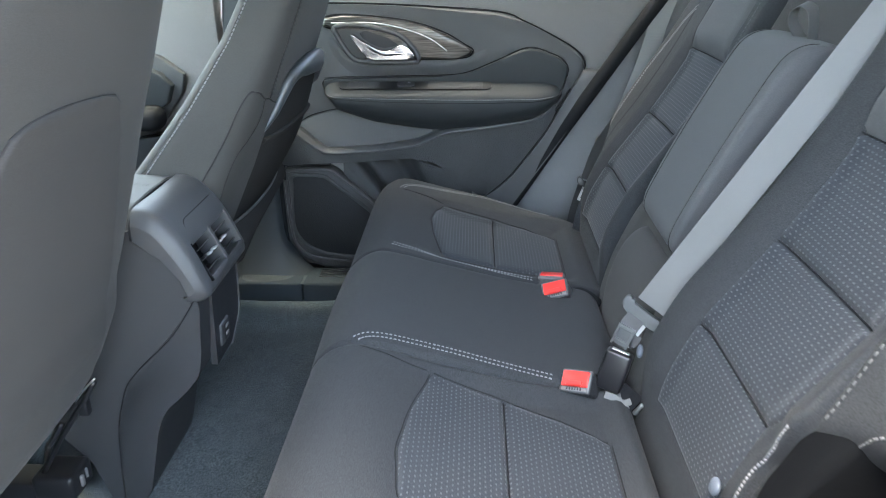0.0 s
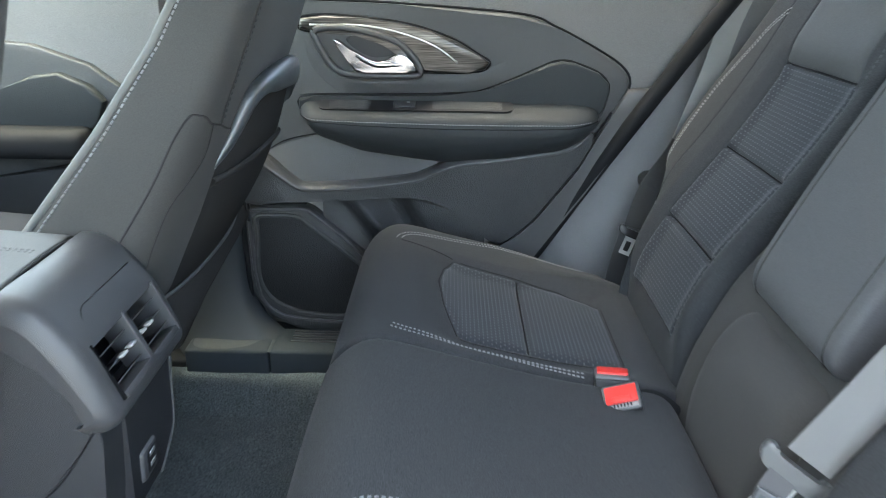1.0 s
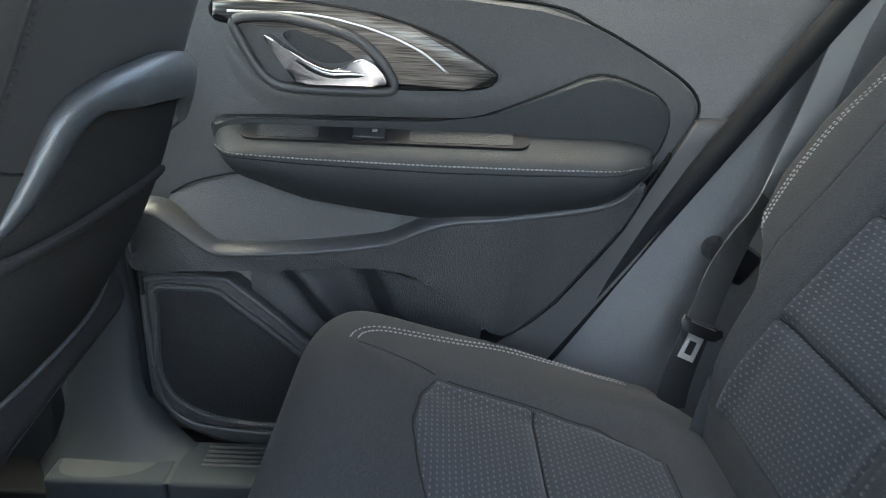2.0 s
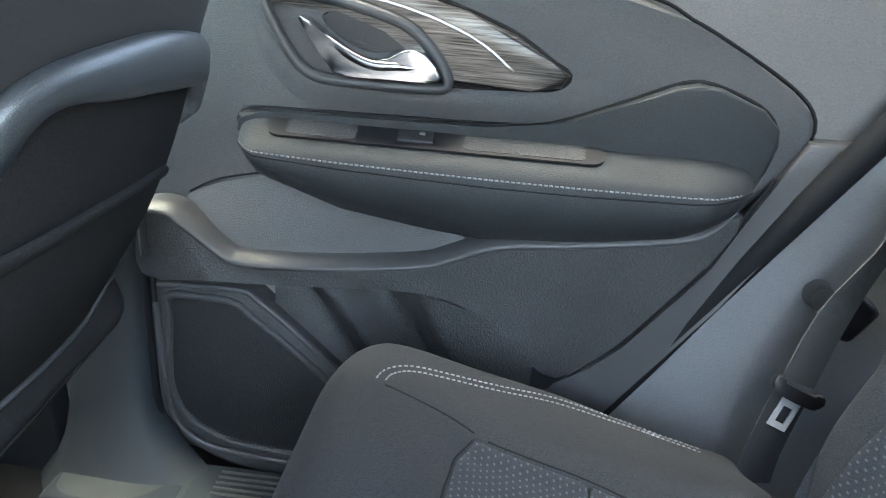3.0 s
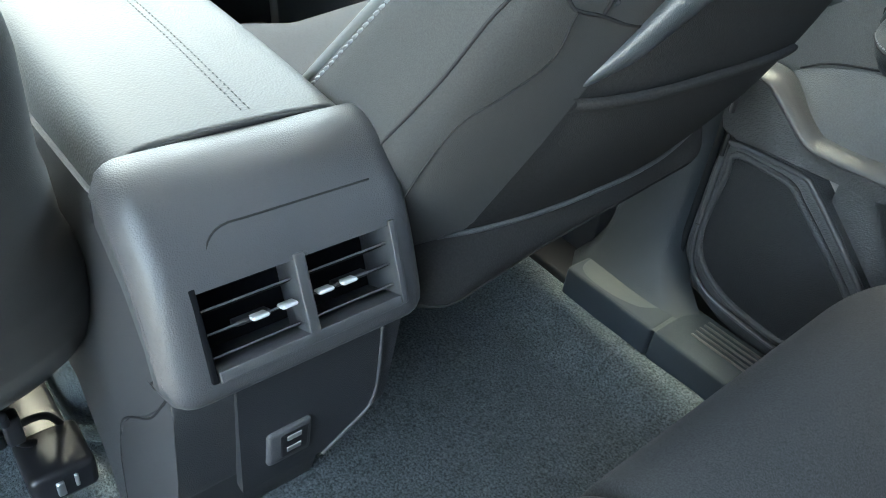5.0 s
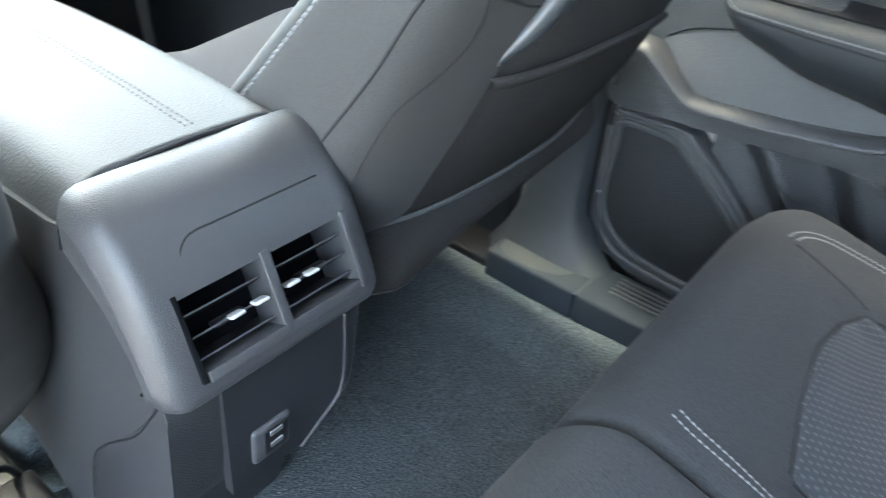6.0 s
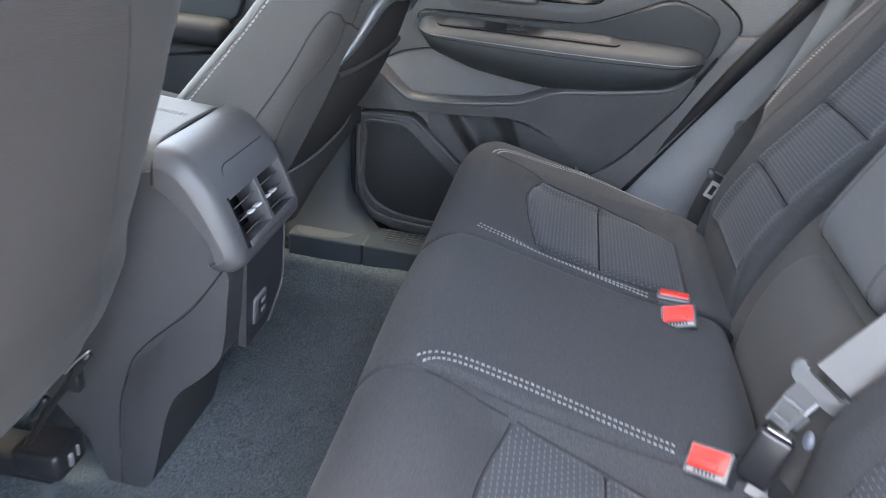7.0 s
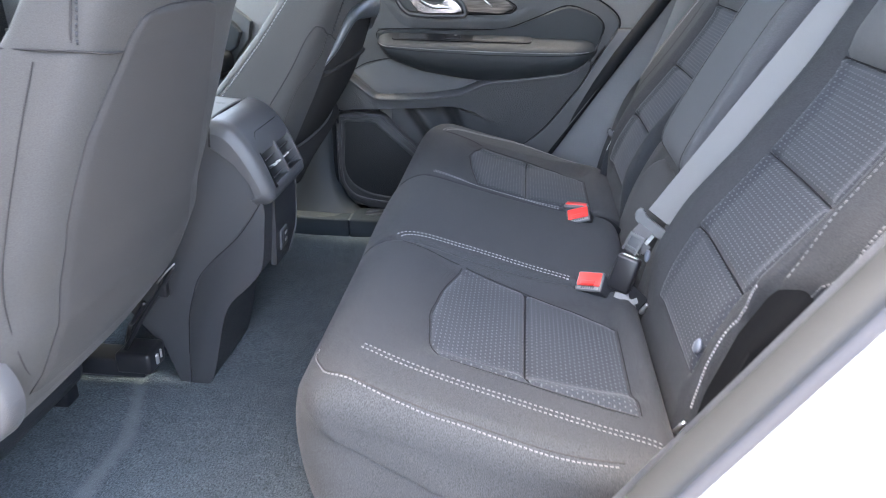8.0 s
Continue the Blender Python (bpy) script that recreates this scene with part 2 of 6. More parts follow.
def mesh_of(name, verts, faces, material, parent=None, label="", uvs=None, smooth=True):
    me = bpy.data.meshes.new(name)
    me.from_pydata([tuple(v) for v in verts], [], faces)
    if uvs is not None:
        lay = me.uv_layers.new(name="UVMap")
        idx = np.zeros(len(me.loops), dtype=np.int32)
        me.loops.foreach_get("vertex_index", idx)
        lay.data.foreach_set("uv", np.asarray(uvs, dtype=np.float32)[idx].ravel())
    me.polygons.foreach_set("use_smooth", [smooth] * len(me.polygons))
    me.materials.append(material)
    me.update()
    return attach(new(name, me), parent, label)


def part(name, bm, material, parent=None, label="", smooth=False):
    bmesh.ops.recalc_face_normals(bm, faces=bm.faces)
    me = bpy.data.meshes.new(name)
    bm.to_mesh(me)
    bm.free()
    me.polygons.foreach_set("use_smooth", [smooth] * len(me.polygons))
    me.materials.append(material)
    return attach(new(name, me), parent, label)


def smooth_edges(ob, degrees=35):
    """Smooth shading, with edges past that angle kept sharp."""
    me = ob.data
    bm = bmesh.new()
    bm.from_mesh(me)
    for e in bm.edges:
        e.smooth = len(e.link_faces) == 2 and e.calc_face_angle(0) < radians(degrees)
    for f in bm.faces:
        f.smooth = True
    bm.to_mesh(me)
    bm.free()
    return ob


def spline(pts, n, closed=False):
    """Catmull-Rom through pts, n points at even arc length."""
    p = np.array(pts, dtype=float)
    q = np.vstack([p[-1], p, p[0], p[1]]) if closed else np.vstack([2 * p[0] - p[1], p, 2 * p[-1] - p[-2]])
    out = []
    for i in range(1, len(q) - 2):
        a, b, c, d = q[i - 1], q[i], q[i + 1], q[i + 2]
        for t in np.linspace(0, 1, 16, endpoint=False):
            out.append(0.5 * (2 * b + (c - a) * t + (2 * a - 5 * b + 4 * c - d) * t * t + (3 * b - a - 3 * c + d) * t ** 3))
    out.append(q[-2])
    out = np.array(out)
    s = np.concatenate([[0], np.cumsum(np.linalg.norm(np.diff(out, axis=0), axis=1))])
    g = np.linspace(0, s[-1], n, endpoint=not closed)
    return np.stack([np.interp(g, s, out[:, k]) for k in range(p.shape[1])], axis=1)


def box(bm, lo, hi, m=None):
    r = bmesh.ops.create_cube(bm, size=1)
    bmesh.ops.transform(bm, verts=r["verts"], matrix=Matrix.Translation([(a + b) / 2 for a, b in zip(lo, hi)])
                        @ Matrix.Diagonal([b - a for a, b in zip(lo, hi)] + [1]))
    if m is not None:
        bmesh.ops.transform(bm, verts=r["verts"], matrix=m)
    return r["verts"]


def block(name, lo, hi, bevel, material, parent=None, label="", m=None, segments=3):
    """A block with rounded edges."""
    bm = bmesh.new()
    box(bm, lo, hi)
    bmesh.ops.bevel(bm, geom=bm.edges[:], offset=bevel, segments=segments, profile=0.5, affect="EDGES")
    if m is not None:
        bmesh.ops.transform(bm, verts=bm.verts[:], matrix=m)
    return smooth_edges(part(name, bm, material, parent, label), 40)


def tube(name, pts, radius, material, parent=None, label="", sides=8, flat=1.0, up=(0, 0, 1), caps=True):
    """A round or flattened bar along pts; radius may be one number or one per point."""
    pts = np.array(pts, dtype=float)
    n = len(pts)
    rad = np.full(n, radius) if np.isscalar(radius) else np.asarray(radius)
    tan = np.gradient(pts, axis=0)
    tan /= np.linalg.norm(tan, axis=1)[:, None] + 1e-12
    verts, faces = [], []
    for i in range(n):
        a = np.cross(tan[i], up)
        a /= np.linalg.norm(a) + 1e-12
        b = np.cross(a, tan[i])
        for k in range(sides):
            w = 2 * math.pi * k / sides
            verts.append(pts[i] + rad[i] * (a * math.cos(w) + flat * b * math.sin(w)))
    for i in range(n - 1):
        for k in range(sides):
            j = (k + 1) % sides
            faces.append((i * sides + k, i * sides + j, (i + 1) * sides + j, (i + 1) * sides + k))
    if caps:
        faces += [tuple(range(sides))[::-1], tuple(range((n - 1) * sides, n * sides))]
    return mesh_of(name, verts, faces, material, parent, label)


def grid_mesh(name, rows, material, parent=None, label="", uvs=None, flip=False):
    """A sheet from rows of points."""
    nu, nv = len(rows), len(rows[0])
    verts = [p for r in rows for p in r]
    faces = []
    for i in range(nu - 1):
        for j in range(nv - 1):
            f = (i * nv + j, i * nv + j + 1, (i + 1) * nv + j + 1, (i + 1) * nv + j)
            faces.append(f[::-1] if flip else f)
    return mesh_of(name, verts, faces, material, parent, label, None if uvs is None else [q for r in uvs for q in r])


def plate(name, outline, y0, y1, bevel, material, parent=None, label="", lean=0.0, rounded=0, segments=3, dome=0.0):
    """A plate with an outline in x and z, from its back y0 to its face y1, with a rounded face edge; lean tips it."""
    pts = spline(outline, rounded, closed=True) if rounded else np.array(outline, dtype=float)
    bm = bmesh.new()
    sgn = 1 if y1 < y0 else -1
    back = [bm.verts.new((x, y0, z)) for x, z in pts]
    front = [bm.verts.new((x, y1, z)) for x, z in pts]
    n = len(pts)
    face = bm.faces.new(front)
    bm.faces.new(back[::-1])
    for i in range(n):
        bm.faces.new((back[i], back[(i + 1) % n], front[(i + 1) % n], front[i]))
    if dome:
        r = bmesh.ops.inset_region(bm, faces=[face], thickness=bevel * 1.2)
        for v in face.verts:
            v.co.y -= sgn * dome
    if bevel:
        edges = [e for e in bm.edges if all(v in front for v in e.verts)]
        bmesh.ops.bevel(bm, geom=edges, offset=bevel, segments=segments, profile=0.5, affect="EDGES", clamp_overlap=True)
    if lean:
        for v in bm.verts:
            v.co.y -= lean * (v.co.z - 0.45)
    return smooth_edges(part(name, bm, material, parent, label), 35)


def frame_of(origin, along, across):
    """A pose whose y runs along, x across."""
    y = Vector(along).normalized()
    x = Vector(across)
    x = (x - y * x.dot(y)).normalized()
    z = x.cross(y)
    m = Matrix((x, y, z)).transposed().to_4x4()
    m.translation = origin
    return m


class Pad:
    """An upholstered surface: a profile in x and z swept along y, with rolled sides and a dish."""

    def __init__(self, prof, ya, yb, ra=0.02, rb=0.02, dish=None, n=120):
        self.p = spline(prof, n)
        self.s = np.concatenate([[0], np.cumsum(np.linalg.norm(np.diff(self.p, axis=0), axis=1))])
        t = np.gradient(self.p, axis=0)
        t /= np.linalg.norm(t, axis=1)[:, None]
        self.nrm = np.stack([-t[:, 1], t[:, 0]], axis=1)
        self.ya, self.yb, self.ra, self.rb, self.dish = ya, yb, ra, rb, dish

    def base(self, a):
        x, z = np.interp(a, self.s, self.p[:, 0]), np.interp(a, self.s, self.p[:, 1])
        nx, nz = np.interp(a, self.s, self.nrm[:, 0]), np.interp(a, self.s, self.nrm[:, 1])
        return x, z, nx, nz

    def radius(self, a, r):
        return r(self.base(a)[2]) if callable(r) else r

    def sides(self, a):
        x, z, _, _ = self.base(a)
        return self.ya(x, z), self.yb(x, z)

    def a_at_x(self, x):
        k = int(np.argmax(self.p[:, 1] > self.p[:, 1].max() - 0.02))
        return float(np.interp(x, self.p[k:, 0], self.s[k:]))

    def a_at_z(self, z):
        return float(np.interp(z, self.p[:, 1], self.s))

    def off(self, a, y):
        ya, yb = self.sides(a)
        o = 0.0
        for d, r in ((y - ya, self.radius(a, self.ra)), (yb - y, self.radius(a, self.rb))):
            d = max(0.0, d)
            if d < r:
                o -= r - math.sqrt(max(0.0, r * r - (r - d) ** 2))
        if self.dish:
            x, z, _, _ = self.base(a)
            o += self.dish(x, y, z)
        return o

    def at(self, a, y, o=0.0):
        x, z, nx, nz = self.base(a)
        h = self.off(a, y) + o
        return np.array((x + nx * h, y, z + nz * h))

    def normal(self, a, y):
        u = self.at(a + 0.004, y) - self.at(a - 0.004, y)
        v = self.at(a, y + 0.004) - self.at(a, y - 0.004)
        w = np.cross(v, u)
        w /= np.linalg.norm(w)
        _, _, nx, nz = self.base(a)
        return w if w[0] * nx + w[2] * nz > 0 else -w

    def mesh(self, name, material, parent, label="", nu=70, nv=44, depth=0.05, under=None, hubs=(None, None)):
        """under(a, y): how far the cloth drops beneath sewn-in panels; hubs: points on which the side faces close."""
        rows, uvs = [], []
        w = np.linspace(0, 1, nv)
        w = 0.5 * w + 0.5 * (0.5 - 0.5 * np.cos(math.pi * w))
        for a in np.linspace(0, self.s[-1], nu):
            ya, yb = self.sides(a)
            x, z, nx, nz = self.base(a)
            r = [self.at(a, ya + (yb - ya) * k, -under(a, ya + (yb - ya) * k) if under else 0.0) for k in w]
            first, last = r[0].copy(), r[-1].copy()
            first[0] -= nx * depth; first[2] -= nz * depth
            last[0] -= nx * depth; last[2] -= nz * depth
            if hubs[0] is not None:
                first = r[0] * 0.3 + np.array(hubs[0]) * 0.7
            if hubs[1] is not None:
                last = r[-1] * 0.3 + np.array(hubs[1]) * 0.7
            rows.append([first] + r + [last])
            uvs.append([(a, p[1]) for p in rows[-1]])
        return grid_mesh(name, rows, material, parent, label, uvs, flip=True)

    def patch(self, name, a0, a1, y0, y1, material, parent, label="", puff=0.006, edge=0.02, sink=0.004, nu=26, nv=26):
        """A sewn-in panel: a0, a1 as functions of 0..1 across, y0, y1 as functions of 0..1 along."""
        rows, uvs = [], []
        for u in np.linspace(0, 1, nu):
            r, q = [], []
            for v in np.linspace(0, 1, nv):
                a = a0(v) + (a1(v) - a0(v)) * u
                y = y0(u) + (y1(u) - y0(u)) * v
                e = min(u * (a1(v) - a0(v)), (1 - u) * (a1(v) - a0(v)), v * (y1(u) - y0(u)), (1 - v) * (y1(u) - y0(u)))
                k = min(1.0, abs(e) / edge)
                k = math.sqrt(max(0.0, 1 - (1 - k) ** 2))
                r.append(self.at(a, y, -sink + (sink + puff) * k))
                q.append((a, y))
            rows.append(r)
            uvs.append(q)
        return grid_mesh(name, rows, material, parent, label, uvs, flip=True)

    def line(self, pts, n=200, o=0.0):
        """World points and normals along a path given in a and y."""
        q = spline(pts, n)
        return np.array([self.at(a, y, o) for a, y in q]), np.array([self.normal(a, y) for a, y in q])


def stitching(name, pts, nrm, parent, pitch=0.0054, length=0.0043, width=0.0017, side=(0.0,), material=None, height=0.0009):
    """Rows of short thread stitches along a path on a surface."""
    pts, nrm = np.asarray(pts), np.asarray(nrm)
    s = np.concatenate([[0], np.cumsum(np.linalg.norm(np.diff(pts, axis=0), axis=1))])
    verts, faces = [], []
    for a in np.arange(pitch, s[-1] - pitch, pitch):
        c = np.array([np.interp(a, s, pts[:, k]) for k in range(3)])
        d = np.array([np.interp(a + 0.002, s, pts[:, k]) for k in range(3)]) - np.array([np.interp(a - 0.002, s, pts[:, k]) for k in range(3)])
        d /= np.linalg.norm(d) + 1e-12
        w = np.array([np.interp(a, s, nrm[:, k]) for k in range(3)])
        w /= np.linalg.norm(w) + 1e-12
        e = np.cross(w, d)
        for o in side:
            m = c + e * o + w * 0.0003
            i = len(verts)
            for dl, dw, dh in ((-1, -1, 0), (1, -1, 0), (1, 1, 0), (-1, 1, 0), (-0.6, -0.5, 1), (0.6, -0.5, 1), (0.6, 0.5, 1), (-0.6, 0.5, 1)):
                verts.append(m + d * dl * length / 2 + e * dw * width / 2 + w * (height if dh else -0.001))
            faces += [(i + 4, i + 5, i + 6, i + 7), (i, i + 1, i + 5, i + 4), (i + 1, i + 2, i + 6, i + 5), (i + 2, i + 3, i + 7, i + 6), (i + 3, i, i + 4, i + 7)]
    ob = mesh_of(name, verts, faces, material or THREAD, parent, "pale double stitching" if len(side) > 1 else "pale stitching")
    ob["kind"] = "stuff"
    return ob


# ---- shell of the car ----
def slab(name, lo, hi, material, label, category, bevel=0.004):
    ob = block(name, lo, hi, bevel, material)
    return tagged(ob, label, category, kind="structure")


ground = mesh_of("ground", [(-300, -300, -0.36), (300, -300, -0.36), (300, 300, -0.36), (-300, 300, -0.36)], [(0, 1, 2, 3)], ASPHALT)
tagged(ground, "pale grey paved ground outside the car", "ground", kind="structure")


def carpet_floor():
    """Carpet with slight waves, rising towards the far sill."""
    rows = []
    for x in np.linspace(-1.75, 0.30, 70):
        r = []
        for y in np.linspace(-0.70, 0.68, 90):
            z = 0.004 * noise.noise((x * 5, y * 5, 0)) - 0.004
            z += 0.003 * noise.noise((x * 22, y * 22, 1.7))
            k = min(1.0, max(0.0, (y - 0.50) / 0.105))
            z += 0.034 * k * k * (3 - 2 * k)
            r.append((x, y, z))
        rows.append(r)
    ob = grid_mesh("floor", rows, CARPET)
    return tagged(ob, "dark blue-grey carpet on the car floor", "carpet", kind="structure")


carpet_floor()
slab("floor_pan", (-1.8, -0.72, -0.10), (1.4, 0.80, -0.02), RUBBER, "dark floor pan under the carpet", "floor pan")
slab("ceiling", (-1.08, -0.68, 1.22), (1.25, 0.62, 1.26), HEADLINER, "pale grey cloth headliner", "ceiling")
tunnel = slab("tunnel", (-1.75, -0.085, -0.02), (-0.72, 0.13, 0.17), CARPET, "carpet-covered tunnel under the console", "tunnel", bevel=0.04)
slab("wall_front", (-1.82, -0.80, -0.10), (-1.76, 0.83, 0.80), PLASTIC_DARK, "dark firewall and lower dashboard", "wall")
slab("dashboard", (-1.76, -0.72, 0.42), (-1.36, 0.72, 0.80), PLASTIC_DARK, "dark dashboard above the front footwells", "dashboard", bevel=0.04)
slab("wall_side", (-1.8, 0.80, -0.10), (1.3, 0.83, 0.66), PLASTIC_DARK, "dark outer skin of the car side", "wall")
slab("wall_rear", (1.25, -0.72, -0.05), (1.30, 0.72, 0.80), PLASTIC_DARK, "dark tailgate trim", "wall")
slab("cargo_floor", (0.62, -0.70, 0.26), (1.25, 0.70, 0.30), CARPET, "dark carpet of the cargo floor", "floor")
# Cargo sides out of view, carried up to the roof to keep light out
slab("wall_cargo", (0.62, 0.66, 0.0), (1.25, 0.70, 1.22), PLASTIC_DARK, "dark side trim of the cargo space", "wall")
slab("wall_cargo_near", (0.62, -0.70, 0.0), (1.25, -0.66, 1.22), PLASTIC_DARK, "dark side trim of the cargo space", "wall")


def rear_door():
    """Far rear door: layered panel with armrest, handle, speaker and storage bin."""
    LEAN = 0.08
    d = thing("door_1", "closed dark grey rear door with padded armrest and chrome handle", "car door", at=(-0.1, 0.75, 0.08), kind="structure")
    plate("door_panel", [(-0.488, 0.08), (-0.30, 0.055), (-0.04, 0.09), (0.05, 0.19), (0.083, 0.26), (0.245, 0.51), (0.345, 0.66), (0.405, 0.755), (0.42, 0.80),
                         (-0.49, 0.80), (-0.487, 0.5)], 0.79, 0.722, 0.006, PLASTIC_UP, d, "warm grey upper door trim", lean=LEAN)
    plate("mid_panel", [(-0.485, 0.40), (-0.485, 0.741), (-0.34, 0.741), (-0.181, 0.737), (0.039, 0.722), (0.105, 0.700), (0.165, 0.671), (0.215, 0.643),
                        (0.238, 0.622), (0.245, 0.600), (0.236, 0.575), (0.205, 0.53), (0.17, 0.48), (0.0, 0.42)], 0.74, 0.701, 0.006, PLASTIC, d,
          "dark grey moulded door panel", lean=LEAN)
    # moulded insert below the armrest, swelling towards its lower edge
    rows = []
    for x in np.linspace(-0.434, -0.06, 50):
        top = float(np.interp(x, [-0.434, -0.428, -0.41, -0.385, -0.33, -0.27, -0.18, -0.06], [0.452, 0.466, 0.476, 0.486, 0.500, 0.510, 0.505, 0.500]))
        low = float(np.interp(x, [-0.434, -0.416, -0.373, -0.357, -0.307, -0.229, -0.153, -0.122, -0.086, -0.06], [0.450, 0.442, 0.408, 0.401, 0.403, 0.407, 0.420, 0.431, 0.446, 0.452]))
        r = []
        for v in np.linspace(0, 1, 14):
            z = top + (low - top) * v
            edge = min(1.0, (x + 0.434) / 0.05)
            r.append((x, 0.6985 - LEAN * (z - 0.45) - (0.022 * v ** 1.4 + 0.004 * math.sin(math.pi * v)) * edge, z))
        rows.append(r)
    grid_mesh("lower_insert", rows, PLASTIC, d, "smooth grey insert", flip=False)
    # lower band: a textured face under a chamfered lip, its darker tone standing for shade
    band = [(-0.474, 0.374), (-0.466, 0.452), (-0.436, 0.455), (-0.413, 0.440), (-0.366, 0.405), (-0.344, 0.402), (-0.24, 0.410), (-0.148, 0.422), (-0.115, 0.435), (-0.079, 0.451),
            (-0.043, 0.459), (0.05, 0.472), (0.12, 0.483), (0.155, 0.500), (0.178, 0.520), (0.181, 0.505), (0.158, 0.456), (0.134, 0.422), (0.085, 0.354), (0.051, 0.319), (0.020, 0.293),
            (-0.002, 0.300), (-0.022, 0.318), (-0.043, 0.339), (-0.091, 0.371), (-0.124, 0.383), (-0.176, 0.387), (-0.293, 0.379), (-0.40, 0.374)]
    plate("lower_band", band, 0.735, 0.660, 0.006, BAND, d, "textured lower band in a shaded tone", lean=LEAN, rounded=190, segments=3)
    crest = [(-0.470, 0.400), (-0.4685, 0.440), (-0.462, 0.457), (-0.436, 0.458), (-0.417, 0.446), (-0.371, 0.411), (-0.350, 0.4055), (-0.307, 0.4065), (-0.235, 0.4125), (-0.150, 0.425), (-0.118, 0.437), (-0.082, 0.453),
             (-0.050, 0.461), (0.004, 0.467), (0.121, 0.4865), (0.157, 0.503), (0.180, 0.530), (0.196, 0.556), (0.206, 0.580)]
    path = spline(crest, 150)
    tan = np.gradient(path, axis=0)
    tan /= np.linalg.norm(tan, axis=1)[:, None]
    rows = []
    for i, ((x, z), (tx, tz)) in enumerate(zip(path, tan)):
        back = 0.034 * min(1.0, max(0.0, (z - 0.50) / 0.08)) if x > 0 else 0.0
        y = 0.653 - LEAN * (z - 0.45) + back
        k = min(1.0, (149 - i) / 25.0) * (0.75 + 0.25 * min(1.0, i / 20.0))
        rows.append([(x - tz * n * k, y + h, z + tx * n * k) for n, h in ((0.0085, 0.040), (0.0080, 0.018), (0.0068, 0.0125), (0.0035, 0.0070), (0.0, 0.0022), (-0.0038, 0.0), (-0.0062, 0.0018), (-0.0072, 0.0065), (-0.0075, 0.016))])
    grid_mesh("band_lip", rows, PLASTIC_SATIN, d, "satin grey chamfered lip", flip=True)
    strip = [(-0.02, 0.262), (0.020, 0.284), (0.051, 0.313), (0.085, 0.347), (0.134, 0.415), (0.162, 0.456), (0.19, 0.505), (0.218, 0.550), (0.241, 0.594), (0.300, 0.5945), (0.278, 0.562), (0.238, 0.500), (0.178, 0.408), (0.112, 0.308), (0.078, 0.256), (0.03, 0.20)]
    strip_ob = plate("rear_strip", strip, 0.735, 0.656, 0.007, PLASTIC_SATIN, d, "grey moulded rear strip", lean=LEAN, segments=4)
    for v in strip_ob.data.vertices:
        if v.co.y < 0.715:
            v.co.y += 0.044 * min(1.0, max(0.0, (v.co.z - 0.45) / 0.144))
    edge = [(x, 0.6575 - LEAN * (z - 0.45) + 0.044 * min(1.0, max(0.0, (z - 0.45) / 0.144)), z) for x, z in spline(strip[1:8], 50)]
    tube("panel_gap", [(x - 0.003, y + 0.004, z + 0.002) for x, y, z in edge], 0.0022, SEAM, d, "", sides=6, up=(0, 1, 0))
    # speaker with bezel
    sp = [(-0.484, 0.30), (-0.482, 0.340), (-0.472, 0.352), (-0.42, 0.357), (-0.366, 0.357), (-0.348, 0.348), (-0.30, 0.305), (-0.243, 0.250), (-0.18, 0.185), (-0.15, 0.13),
          (-0.17, 0.085), (-0.25, 0.068), (-0.34, 0.066), (-0.40, 0.074), (-0.452, 0.100), (-0.484, 0.15), (-0.490, 0.21)]
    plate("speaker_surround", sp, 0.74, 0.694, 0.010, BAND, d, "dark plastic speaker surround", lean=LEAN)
    rim = [(x, 0.6925 - LEAN * (z - 0.45), z) for x, z in spline([(-0.474, 0.20), (-0.475, 0.335), (-0.466, 0.346), (-0.42, 0.350), (-0.366, 0.350), (-0.350, 0.341), (-0.30, 0.298), (-0.243, 0.243), (-0.20, 0.20)], 90)]
    tube("surround_edge", rim, 0.0042, PLASTIC_SATIN, d, "raised satin edge", sides=8, up=(0, 1, 0))
    tube("panel_gap", [(x, 0.688 - LEAN * (z - 0.45), z + 0.0155) for x, y, z in rim[20:50]], 0.003, SEAM, d, "", sides=6, up=(0, 1, 0))
    inner = [(-0.462, 0.30), (-0.460, 0.332), (-0.42, 0.335), (-0.378, 0.332), (-0.355, 0.314), (-0.30, 0.268), (-0.249, 0.22), (-0.20, 0.16), (-0.20, 0.118), (-0.298, 0.108),
             (-0.36, 0.112), (-0.405, 0.122), (-0.448, 0.150), (-0.468, 0.20)]
    lip = [(x, 0.694 - LEAN * (z - 0.45), z) for x, z in spline(inner, 90, closed=True)]
    tube("bezel_ring", lip + [lip[0]], 0.0052, BAND, d, "", sides=8, up=(0, 1, 0), caps=False)
    low = [(x, 0.6905 - LEAN * (z - 0.45), z) for x, z in spline([(-0.474, 0.21), (-0.466, 0.150), (-0.437, 0.116), (-0.40, 0.104), (-0.34, 0.097), (-0.25, 0.092)], 60)]
    tube("bezel_edge", low, 0.0036, PLASTIC_SATIN, d, "satin edge along the bezel", sides=8, up=(0, 1, 0))
    plate("speaker_grille", inner, 0.70, 0.6935, 0.002, GRILLE, d, "black perforated speaker grille", lean=LEAN)
    inset = spline([(x * 0.965 - 0.0115, z * 0.95 + 0.0115) for x, z in inner], 220, closed=True)
    dots = [(x, 0.6932 - LEAN * (z - 0.45), z) for x, z in inset]
    stitching("grille_perforation", dots, np.tile((0, -1, -0.08), (len(dots), 1)), d, pitch=0.0052, length=0.0028, width=0.0012, height=0.0004, material=PLASTIC)
    # bin recess between speaker and band, its shade put into the darker plastic
    bowl = []
